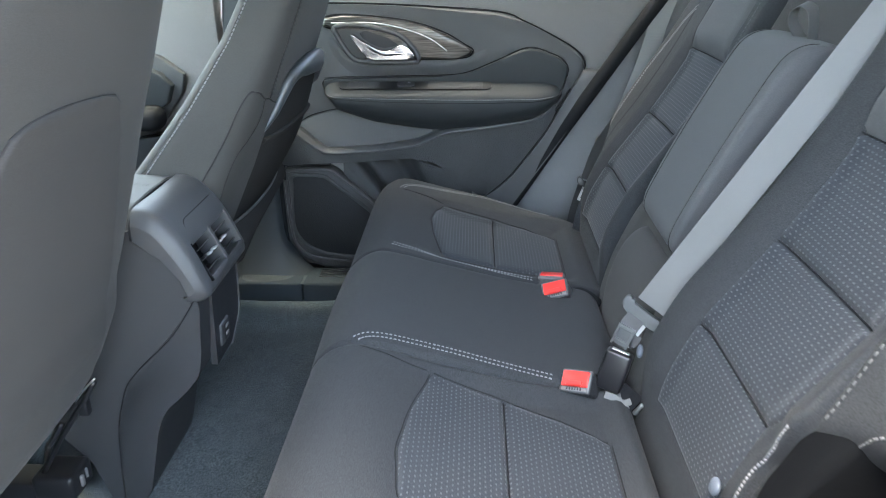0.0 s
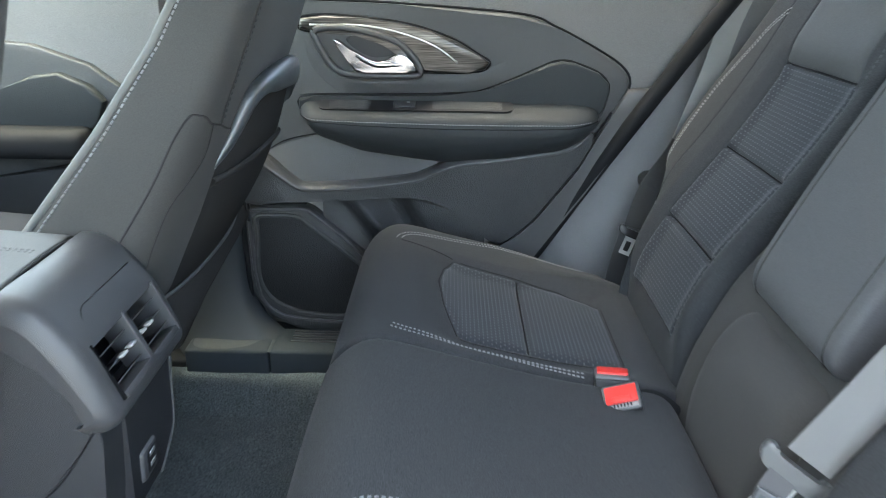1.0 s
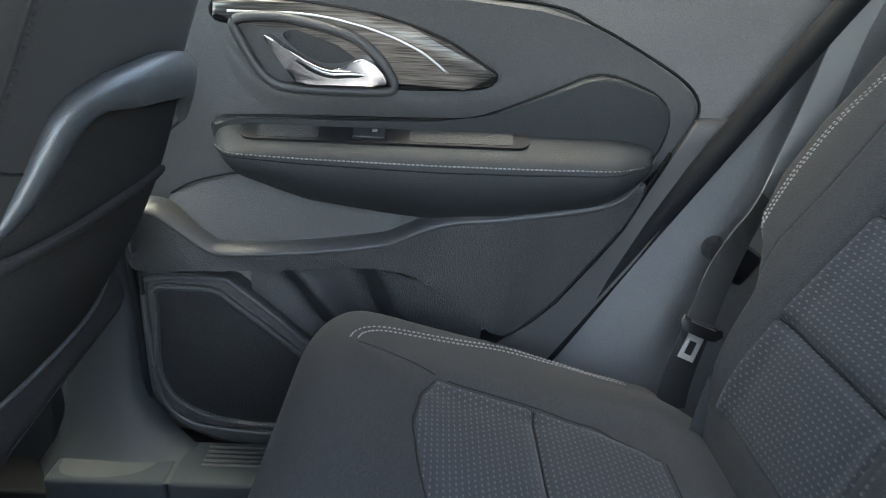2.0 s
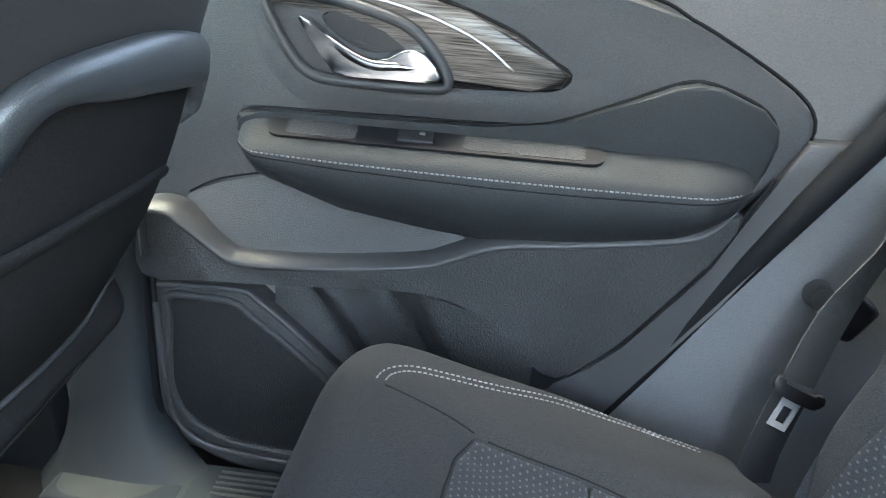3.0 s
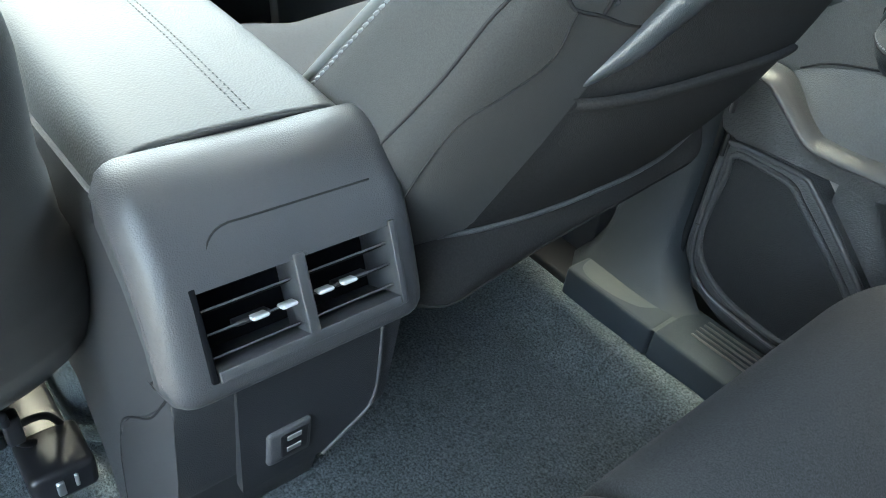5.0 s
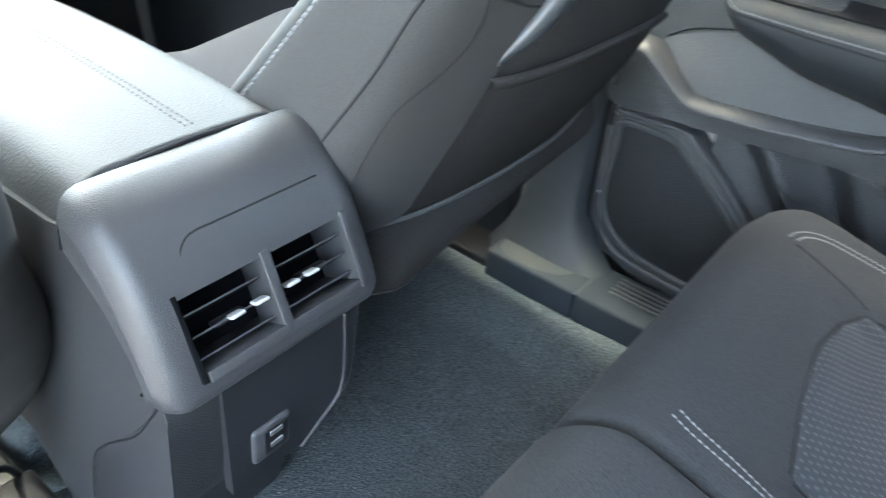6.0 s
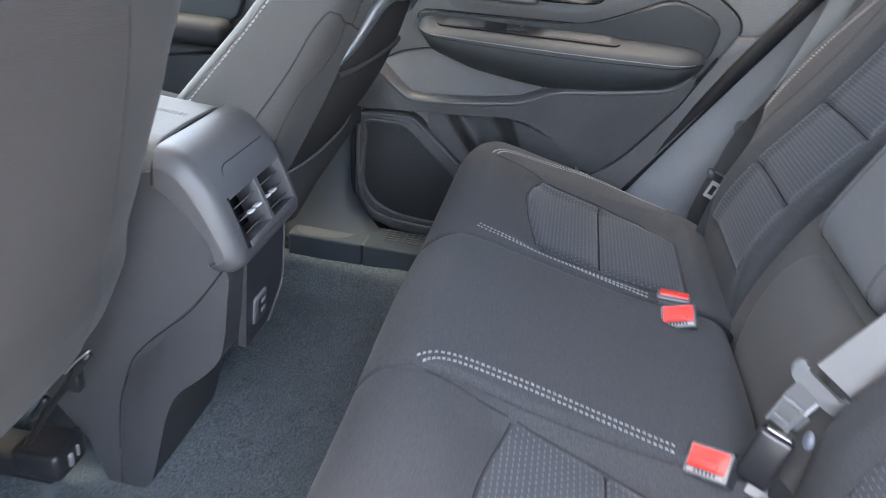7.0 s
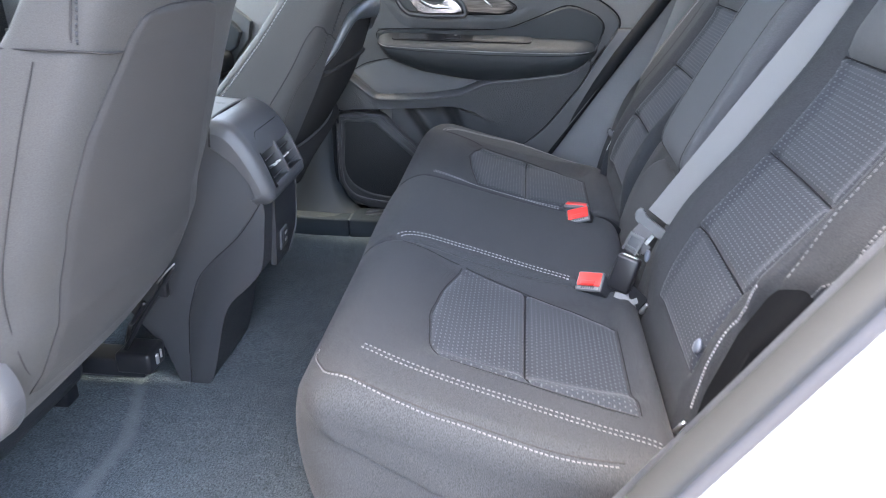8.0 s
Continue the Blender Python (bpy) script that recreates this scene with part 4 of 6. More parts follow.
SEAM_X, SEAM_Y = [-0.25, -0.21, -0.165, 0.0, 0.22], [0.47, 0.482, 0.50, 0.545, 0.580]


def seat_out(x, z):
    return float(np.interp(x, OUT_X, OUT_Y))


def window_fn(v, lo, hi, soft):
    a = min(1.0, max(0.0, (v - lo) / soft + 0.5))
    b = min(1.0, max(0.0, (hi - v) / soft + 0.5))
    return (a * a * (3 - 2 * a)) * (b * b * (3 - 2 * b))


def corner_drop(x, y):
    """The far cushion falls away at its rear outer corner."""
    return 0.030 * window_fn(x, 0.10, 9.0, 0.22) * window_fn(y, 0.545, 9.0, 0.12)


def cushion_dish(c0, c1):
    def fn(x, y, z):
        if z < 0.2:
            return 0.0
        return -0.020 * window_fn(x, -0.085, 9.0, 0.09) * window_fn(x, -9.0, 0.176, 0.035) * window_fn(y, c0, c1, 0.05) - corner_drop(x, y)
    return fn


def seam_line(name, pad, pts, parent):
    """A sewn crease: a dark cord sunk into the cloth."""
    p, _ = pad.line(pts, 120, 0.0)
    deep = name == "insert_seam"
    return tube(name, p, 0.0010 if deep else 0.0008, SEAM if deep else SEAM_SOFT, parent, "", sides=6)


def outboard_cushion(sy, inner, parent, group):
    """One outboard seat: main section, side bolster, two knit inserts, stitching. sy: side."""
    c0, c1 = sorted((sy * (abs(inner) + (0.040 if sy > 0 else 0.015)), sy * 0.468))
    i = lambda x, z: inner
    o = lambda x, z: sy * seat_out(x, z)
    lo, hi = (i, o) if sy > 0 else (o, i)
    corner = lambda nx: 0.032 + 0.056 * max(0.0, -nx) ** 3
    main = Pad(CUSH if sy < 0 else CUSH[:12] + [(0.165, 0.300), (0.205, 0.292), (0.232, 0.277), (0.246, 0.255), (0.250, 0.225), (0.250, 0.19)], lo, hi, 0.010 if sy > 0 else corner, corner if sy > 0 else 0.005, cushion_dish(c0, c1))
    # inserts, whose inner or outer rear corner is drawn in
    ax = main.a_at_x
    t_seam = ax(0.038)
    XS = [-0.09, -0.065, 0.038, 0.11, 0.150, 0.176]
    y_lo = (lambda x: float(np.interp(x, XS, [0.222, 0.222, 0.222, 0.220, 0.219, 0.218]))) if sy > 0 else (lambda x: float(np.interp(x, XS, [-0.484, -0.484, -0.492, -0.505, -0.515, -0.52])))
    y_hi = (lambda x: float(np.interp(x, XS, [0.472, 0.472, 0.468, 0.455, 0.430, 0.403]))) if sy > 0 else (lambda x: float(np.interp(x, XS, [-0.198, -0.198, -0.214, -0.241, -0.266, -0.29])))
    xa = lambda a: main.base(a)[0]
    a_rear = ax(0.170)

    def front(v):
        k = v if sy > 0 else 1 - v
        return ax(float(np.interp(k, [0, 0.33, 0.62, 0.85, 1.0], [-0.062, -0.084, -0.093, -0.086, -0.070])))

    def under(a, y):
        x = xa(a)
        lo, hi = y_lo(x), y_hi(x)
        k = (y - lo) / (hi - lo)
        if not 0.03 < k < 0.97:
            return 0.0
        return 0.014 if front(k) + 0.010 < a < a_rear - 0.008 else 0.0
    sec = main.mesh("cushion_section", CLOTH, parent, "plain charcoal cloth section", nu=130, nv=90, depth=0.012, under=under)
    bol, side = main, sec
    curve = main.p - main.nrm * np.array([corner(nx) for nx in main.nrm[:, 0]])[:, None]
    cheek = []
    for (x, z), y in zip(curve, [seat_out(x, 0) for x in main.p[:, 0]]):
        r = []
        for v in np.linspace(0, 1, 16):
            e = v * v * (3 - 2 * v)
            r.append((x + (0.04 - x) * v, sy * (y + (0.611 - y) * e), z + (0.19 - z) * v - (corner_drop(x, y) * (1 - v) if sy > 0 else 0.0)))
        cheek.append(r)
    grid_mesh("side_panel", cheek, CLOTH, parent, "plain charcoal cloth side panel", flip=sy > 0)
    mid = lambda u, a, b: a + (b - a) * u
    main.patch("front_insert", front, lambda v: t_seam, lambda u: y_lo(mid(u, -0.08, 0.038)), lambda u: y_hi(mid(u, -0.08, 0.038)), KNIT, sec, "dotted blue-grey knit insert", puff=0.005, nu=30, nv=40)
    main.patch("rear_insert", lambda v: t_seam, lambda v: a_rear, lambda u: y_lo(mid(u, 0.038, 0.170)), lambda u: y_hi(mid(u, 0.038, 0.170)), KNIT, sec, "dotted blue-grey knit insert", puff=0.005, nu=30, nv=40)
    seam_line("insert_seam", main, [(t_seam, y_lo(0.038) + 0.006), (t_seam, (y_lo(0.038) + y_hi(0.038)) / 2), (t_seam, y_hi(0.038) - 0.006)], sec)
    seam_line("insert_seam", main, [(front(v), y_lo(-0.08) + (y_hi(-0.08) - y_lo(-0.08)) * v) for v in np.linspace(0.02, 0.98, 9)], sec)
    seam_line("insert_seam", main, [(a_rear, y_lo(0.17) + (y_hi(0.17) - y_lo(0.17)) * v) for v in np.linspace(0.02, 0.98, 5)], sec)
    for edge_y in (y_lo, y_hi):
        seam_line("insert_seam", main, [(ax(x), edge_y(x)) for x in np.linspace(-0.058, 0.166, 9)], sec)
    # crease from the stitched hook to the insert's corner
    if sy > 0:
        seam_line("insert_seam", main, [(ax(-0.160), 0.497), (ax(-0.13), 0.488), (ax(-0.10), 0.481), (ax(-0.072), 0.474)], sec)
    else:
        seam_line("insert_seam", main, [(ax(-0.160), -0.1885), (ax(-0.13), -0.195), (ax(-0.10), -0.2), (ax(-0.068), -0.199)], sec)
    # decorative double stitching with a hooked front end
    out = [(ax(x), y) for x, y in ((-0.166, 0.502), (-0.161, 0.519), (-0.149, 0.532), (-0.132, 0.540), (-0.102, 0.547), (-0.05, 0.558), (0.0, 0.570), (0.06, 0.580), (0.114, 0.589), (0.18, 0.590))]
    if sy > 0:
        p, q = bol.line(out)
        stitching("stitching", p, q, side, side=(-0.0046, 0.0046), pitch=0.0060, length=0.0046)
        p, q = main.line([(ax(-0.158), 0.186), (ax(-0.13), 0.180), (ax(-0.07), 0.179), (ax(-0.013), 0.173), (ax(0.043), 0.166), (ax(0.108), 0.158)])
        stitching("stitching", p, q, sec, side=(-0.0046, 0.0046), pitch=0.0060, length=0.0046)
    else:
        p, q = bol.line([(ax(-0.163), -0.506), (ax(-0.119), -0.519), (ax(-0.05), -0.528), (ax(0.016), -0.533), (ax(0.082), -0.542), (ax(0.143), -0.555), (ax(0.192), -0.565)])
        stitching("stitching", p, q, side, side=(-0.0042, 0.0042), pitch=0.0062, length=0.0045, material=THREAD_MID)
        edge = [(ax(-0.212) + d, y) for d, y in ((-0.0052, -0.4856), (-0.0052, -0.5080), (0.0138, -0.5449), (0.0296, -0.5664), (0.0580, -0.5777), (0.0896, -0.5857), (0.1211, -0.5902), (0.1559, -0.5939), (0.1875, -0.5951), (0.2317, -0.5984), (0.2980, -0.6042), (0.3643, -0.6053))]
        p, q = bol.line(edge)
        stitching("stitching", p, q, side, side=(0.0,), pitch=0.0058, length=0.0045, width=0.0021, material=THREAD_MID)
        seam_line("edge_seam", main, [(a, y + 0.004) for a, y in edge], sec)
    return main


wide = thing("rear_bench_cushion", "charcoal cloth rear seat cushion with dotted knit inserts and pale stitching", "seat cushion", "rear seat cushions", at=(0.0, -0.23, 0.08))
near_pad = outboard_cushion(-1, -0.182, wide, "rear")
CENTRE = [(x, z + (0.004 if x > -0.2 else 0.0)) for x, z in CUSH]
centre_pad = Pad(CENTRE, lambda x, z: -0.182, lambda x, z: 0.142 - 0.03 * max(0, x), 0.005, 0.016, lambda x, y, z: 0.004 * math.cos(y * 8))
centre_sec = centre_pad.mesh("centre_section", CLOTH, wide, "plain charcoal cloth centre section", nu=90, nv=40, depth=0.12)
cax = centre_pad.a_at_x
p, q = centre_pad.line([(cax(-0.170), -0.180), (cax(-0.164), -0.173), (cax(-0.151), -0.164), (cax(-0.130), -0.159), (cax(-0.10), -0.157), (cax(-0.038), -0.157), (cax(0.044), -0.164), (cax(0.112), -0.175)])
stitching("stitching", p, q, centre_sec, side=(-0.0050, 0.0050), pitch=0.0062, length=0.0048)
narrow = thing("rear_bench_cushion", "smaller charcoal cloth rear cushion with dotted inserts beside the door", "seat cushion", "rear seat cushions", at=(0.0, 0.36, 0.08))
far_pad = outboard_cushion(1, 0.148, narrow, "rear")
riser = block("seat_riser", (-0.16, -0.60, -0.01), (0.25, 0.60, 0.13), 0.02, PLASTIC_DARK)
tagged(riser, "dark plastic base under the rear seat", "seat base", kind="structure")


def back_dish(c0, c1):
    def fn(x, y, z):
        return 0.022 * (1 - window_fn(y, c0, c1, 0.06) * window_fn(z, 0.30, 0.68, 0.06)) * window_fn(z, 0.33, 1.2, 0.12) - 0.004
    return fn


def outboard_back(sy, inner, parent):
    c0, c1 = (0.225, 0.440) if sy > 0 else (-0.478, -0.248)
    side_y = lambda x, z: sy * float(np.interp(z, [0.2, 0.44, 0.47, 0.50, 0.54, 0.60, 0.75, 0.95], [0.458, 0.481, 0.527, 0.590, 0.620, 0.628, 0.592, 0.55] if sy > 0 else [0.479, 0.492, 0.522, 0.572, 0.596, 0.606, 0.606, 0.59]))
    split = lambda x, z: float(np.interp(z, [0.2, 0.34, 0.44, 0.47, 0.49], [0.455, 0.465, 0.478, 0.503, 0.512])) if sy > 0 else -float(np.interp(z, [0.2, 0.42, 0.45, 0.475], [0.478, 0.483, 0.497, 0.507]))
    i = lambda x, z: inner
    flat = back_dish(c0, c1)

    def dish(x, y, z):
        """The near section rolls back towards its outer edge below the bolster."""
        k = min(1.0, max(0.0, (-0.452 - y) / 0.028)) ** 1.5 * min(1.0, max(0.0, (0.468 - z) / 0.03)) if sy < 0 else 0.0
        return flat(x, y, z) - 0.011 * k

    lo, hi = (i, split) if sy > 0 else (split, i)
    main = Pad(BACK, lo, hi, 0.016 if sy > 0 else 0.008, 0.0012 if sy > 0 else 0.016, dish)
    az = main.a_at_z
    cuts = [az(0.325), az(0.439), az(0.549), az(0.674)]

    def edge_lo(a):
        return c0 + (0.016 * min(1.0, max(0.0, (cuts[1] + 0.02 - a) / 0.02)) if sy < 0 else 0.0)

    def under(a, y):
        return 0.014 if cuts[0] + 0.008 < a < az(0.885) - 0.008 and edge_lo(a) + 0.008 < y < c1 - 0.008 else 0.0
    sec = main.mesh("back_section", CLOTH, parent, "plain charcoal cloth section", nu=110, nv=60, depth=0.10, under=under)
    lo, hi = (split, side_y) if sy > 0 else (side_y, split)
    bol = Pad(BACK, lo, hi, 0.0012 if sy > 0 else 0.04, 0.016 if sy > 0 else 0.0012, lambda x, y, z: 0.018 - 0.03 * max(0, y - 0.57) if y > 0 else 0.002 + 0.018 * window_fn(z, 0.515, 9.0, 0.10) - 0.10 * max(0, -y - 0.53))
    side = bol.mesh("back_bolster", CLOTH, parent, "plain charcoal cloth bolster", nu=90, nv=18, depth=0.16)
    for k in range(3):
        main.patch("back_insert", lambda v, k=k: cuts[k], lambda v, k=k: cuts[k + 1], lambda u, k=k: edge_lo(cuts[k] + (cuts[k + 1] - cuts[k]) * u), lambda u, k=k: c1 + (0.010 * (1 - u) if sy > 0 and k == 0 else 0.0), KNIT, sec, "dotted blue-grey knit insert", puff=0.005, nu=24, nv=40)
    for k in (1, 2, 3):
        seam_line("insert_seam", main, [(cuts[k], edge_lo(cuts[k]) + 0.006), (cuts[k] + 0.001, (c0 + c1) / 2), (cuts[k], c1 - 0.006)], sec)
    main.patch("top_panel", lambda v: cuts[3], lambda v: az(0.885), lambda u: c0 + 0.01 * u, lambda u: c1 - 0.01 * u, CLOTH_LIT, sec, "plain grey cloth top panel", puff=0.004, nu=20, nv=24)
    inner_y = sy * 0.207
    p, q = main.line([(az(0.36), inner_y), (az(0.46), inner_y), (az(0.60), inner_y), (az(0.72), inner_y), (az(0.84), inner_y + sy * 0.008)])
    if sy > 0:
        stitching("stitching", p, q, sec, side=(0.0,), pitch=0.0068, length=0.0044, width=0.0017, material=THREAD_DIM)
    if sy > 0:
        p, q = bol.line([(az(0.478), 0.540), (az(0.49), 0.560), (az(0.532), 0.583), (az(0.575), 0.591), (az(0.614), 0.588), (az(0.648), 0.574), (az(0.681), 0.557), (az(0.712), 0.540), (az(0.757), 0.490), (az(0.80), 0.44)])
        stitching("stitching", p, q, side, side=(-0.0033, 0.0033), pitch=0.0060, length=0.0044, width=0.0018, material=THREAD)
    else:
        p, q = bol.line([(az(0.480), -0.511), (az(0.50), -0.513), (az(0.54), -0.513), (az(0.60), -0.512), (az(0.75), -0.512)])
        stitching("stitching", p, q, side, side=(0.0,), pitch=0.0078, length=0.0056, width=0.0026, material=THREAD_MID)
        p, q = main.line([(az(z), split(0, z) + 0.0035) for z in (0.29, 0.33, 0.37, 0.41, 0.44, 0.466)])
        stitching("stitching", p, q, sec, side=(0.0,), pitch=0.0047, length=0.0036, width=0.0036, height=0.0013, material=THREAD_EDGE)
        p, q = bol.line([(az(0.470), -0.511), (az(0.474), -0.524), (az(0.485), -0.540), (az(0.508), -0.563), (az(0.532), -0.575), (az(0.568), -0.578), (az(0.64), -0.582)])
        stitching("stitching", p, q, side, side=(0.0,), pitch=0.0056, length=0.0044, width=0.0028, material=THREAD_MID)
    return main


wide_back = thing("rear_seat_back", "reclined charcoal cloth rear seat back with dotted knit panels", "seat back", "rear seat backs", at=(0.25, -0.2, 0.25))
near_back = outboard_back(-1, -0.175, wide_back)
mid_back = Pad(BACK, lambda x, z: -0.175, lambda x, z: 0.172, 0.012, 0.016, lambda x, y, z: -0.006 * window_fn(y, -0.115, 0.115, 0.03))
mid_back.mesh("centre_back", CLOTH_BACK, wide_back, "plain charcoal cloth centre back", nu=80, nv=36, depth=0.10)
LOW = [(0.222, 0.235), (0.214, 0.27), (0.216, 0.33), (0.230, 0.385), (0.247, 0.418), (0.268, 0.436), (0.30, 0.441)]
low_pad = Pad(LOW, lambda x, z: -0.110, lambda x, z: 0.112, 0.03, 0.03)
low_pad.mesh("lumbar_pad", CLOTH_BACK, wide_back, "plain charcoal lower centre pad", nu=40, nv=30, depth=0.06)
ARM = [(0.325, 0.452), (0.292, 0.454), (0.270, 0.466), (0.268, 0.490), (0.283, 0.53), (0.315, 0.60), (0.350, 0.67), (0.378, 0.722), (0.398, 0.742), (0.425, 0.748), (0.47, 0.742)]
arm_pad = Pad(ARM, lambda x, z: -0.099, lambda x, z: 0.104, 0.009, 0.012)
arm_ob = arm_pad.mesh("centre_armrest", CLOTH_LIT, wide_back, "folded-up grey cloth centre armrest", nu=60, nv=34, depth=0.08, hubs=((0.42, -0.0985, 0.60), (0.42, 0.1035, 0.60)))
for y in (-0.079, 0.085):
    seam_line("armrest_seam", arm_pad, [(arm_pad.s[-1] * k, y) for k in (0.12, 0.25, 0.45, 0.65, 0.80, 0.90)], arm_ob)
narrow_back = thing("rear_seat_back", "narrower reclined charcoal cloth rear seat back beside the far door", "seat back", "rear seat backs", at=(0.25, 0.37, 0.25))
far_back = outboard_back(1, 0.176, narrow_back)


def stud(p, nrm):
    bm = bmesh.new()
    bmesh.ops.create_uvsphere(bm, u_segments=20, v_segments=10, radius=0.0095)
    q = Vector(nrm).to_track_quat("Z", "Y").to_matrix().to_4x4()
    bmesh.ops.transform(bm, verts=bm.verts[:], matrix=Matrix.Translation(p) @ q @ Matrix.Diagonal((1, 1, 0.45, 1)))
    ob = part("anchor_button", bm, BUTTON, smooth=True)
    return tagged(ob, "round blue-grey plastic anchor button on the seat back", "button", "anchor buttons")


for pad, y, z in ((near_back, -0.459, 0.365), (near_back, -0.190, 0.357)):
    a = pad.a_at_z(z)
    stud(pad.at(a, y, 0.010), pad.normal(a, y))


# ---- belts and buckles ----
def ribbon(name, centre, width_dir, width, material, parent, label="", thick=0.0012):
    """Belt webbing: a thin flat band along a path."""
    c = np.array(centre)
    w = np.array(width_dir, dtype=float)
    if w.ndim == 1:
        w = np.tile(w, (len(c), 1))
    s = np.concatenate([[0], np.cumsum(np.linalg.norm(np.diff(c, axis=0), axis=1))])
    verts, faces, uvs = [], [], []
    t = np.gradient(c, axis=0)
    for i in range(len(c)):
        e = w[i] - t[i] * (w[i] @ t[i]) / (t[i] @ t[i])
        e /= np.linalg.norm(e)
        n = np.cross(e, t[i] / np.linalg.norm(t[i]))
        for k, h in ((-0.5, 1), (0.5, 1), (0.5, -1), (-0.5, -1)):
            verts.append(c[i] + e * width * k + n * h * thick / 2)
            uvs.append((s[i], width * k))
    for i in range(len(c) - 1):
        for k in range(4):
            j = (k + 1) % 4
            faces.append((4 * i + k, 4 * i + j, 4 * i + 4 + j, 4 * i + 4 + k))
    return mesh_of(name, verts, faces, material, parent, label, uvs, smooth=False)


def tongue(m, parent, grip_mat):
    """Plastic grip with a slot and the metal tongue below it."""
    bm = bmesh.new()
    pts = spline([(-0.033, 0.010), (-0.034, 0.002), (-0.030, -0.006), (-0.016, -0.010), (0.016, -0.010), (0.030, -0.006), (0.034, 0.002), (0.033, 0.010), (0.026, 0.012), (0.020, 0.007), (-0.020, 0.007), (-0.026, 0.012)], 60, closed=True)
    lo, hi = [bm.verts.new((x, y, -0.0055)) for x, y in pts], [bm.verts.new((x, y, 0.0055)) for x, y in pts]
    bm.faces.new(hi)
    bm.faces.new(lo[::-1])
    for i in range(60):
        bm.faces.new((lo[i], lo[(i + 1) % 60], hi[(i + 1) % 60], hi[i]))
    bmesh.ops.bevel(bm, geom=[e for e in bm.edges if abs(e.verts[0].co.z - e.verts[1].co.z) < 1e-6], offset=0.003, segments=3, profile=0.5, affect="EDGES", clamp_overlap=True)
    bmesh.ops.transform(bm, verts=bm.verts[:], matrix=m)
    g = smooth_edges(part("tongue_grip", bm, grip_mat, parent, "moulded plastic grip"), 40)
    bm = bmesh.new()
    for lo, hi in (((-0.012, -0.044, -0.0015), (-0.006, -0.010, 0.0015)), ((0.006, -0.044, -0.0015), (0.012, -0.010, 0.0015)),
                   ((-0.012, -0.050, -0.0015), (0.012, -0.042, 0.0015)), ((-0.012, -0.020, -0.0015), (0.012, -0.010, 0.0015))):
        box(bm, lo, hi, m)
    part("tongue_plate", bm, TONGUE, parent, "bright steel tongue with a slot")
    return g


def centre_belt():
    t = thing("centre_seat_belt", "grey webbing centre belt latched into its black anchor buckle", "seat belt", at=(0.19, -0.165, 0.31))
    top, low = np.array((0.506, -0.158, 0.868)), np.array((0.231, -0.158, 0.415))
    w = (0.77, -0.42, -0.48)
    ribbon("webbing", [low + (top - low) * k for k in np.linspace(0, 1, 12)], w, 0.041, BELT_LIGHT, t, "pale grey ribbed webbing")
    m = frame_of((0.225, -0.150, 0.398), top - low, w)
    tongue(m, t, GRIP)
    roll = spline([(0.222, -0.148, 0.402), (0.205, -0.158, 0.385), (0.198, -0.164, 0.370), (0.203, -0.160, 0.362), (0.214, -0.152, 0.372)], 24)
    # Fold of the same belt, its shade put into a darker tone
    ribbon("webbing_fold", roll, w, 0.026, BELT_SHADED, t, "dark folded webbing")
    m2 = frame_of((0.196, -0.166, 0.374), (0.35, 0.06, 0.85), w)
    latch = block("latch_plate", (-0.011, -0.014, -0.0025), (0.011, 0.014, 0.0015), 0.0012, LATCH, t, "grey latch plate", m=m2)
    for lo, hi in (((-0.0125, -0.015, 0.001), (-0.0085, 0.014, 0.005)), ((0.0085, -0.015, 0.001), (0.0125, 0.014, 0.005)), ((-0.0125, 0.011, 0.001), (0.0125, 0.016, 0.005)), ((-0.0085, -0.008, 0.001), (0.0085, -0.005, 0.004))):
        block("latch_rim", lo, hi, 0.001, GRIP, latch, "grey steel rim", m=m2)
    m3 = frame_of((0.186, -0.180, 0.332), (0.25, 0.10, 0.95), w)
    block("anchor_buckle", (-0.018, -0.032, -0.012), (0.018, 0.026, 0.012), 0.005, BLACK, t, "glossy black anchor buckle", m=m3)
    block("buckle_slot", (-0.012, 0.0255, -0.004), (0.012, 0.0268, 0.004), 0.0006, STEEL, t, "bright slot edge", m=m3)
    ribbon("anchor_strap", spline([(0.188, -0.186, 0.302), (0.192, -0.196, 0.288), (0.202, -0.200, 0.280), (0.200, -0.192, 0.268)], 12), (0.8, -0.3, 0.2), 0.011, BELT_LIGHT, t, "pale crumpled anchor strap")
    ribbon("anchor_tag", spline([(0.172, -0.196, 0.300), (0.184, -0.200, 0.297), (0.196, -0.203, 0.291), (0.206, -0.206, 0.296)], 14), (0.1, 0.5, 0.85), 0.009, BELT_LIGHT, t, "pale folded tag")


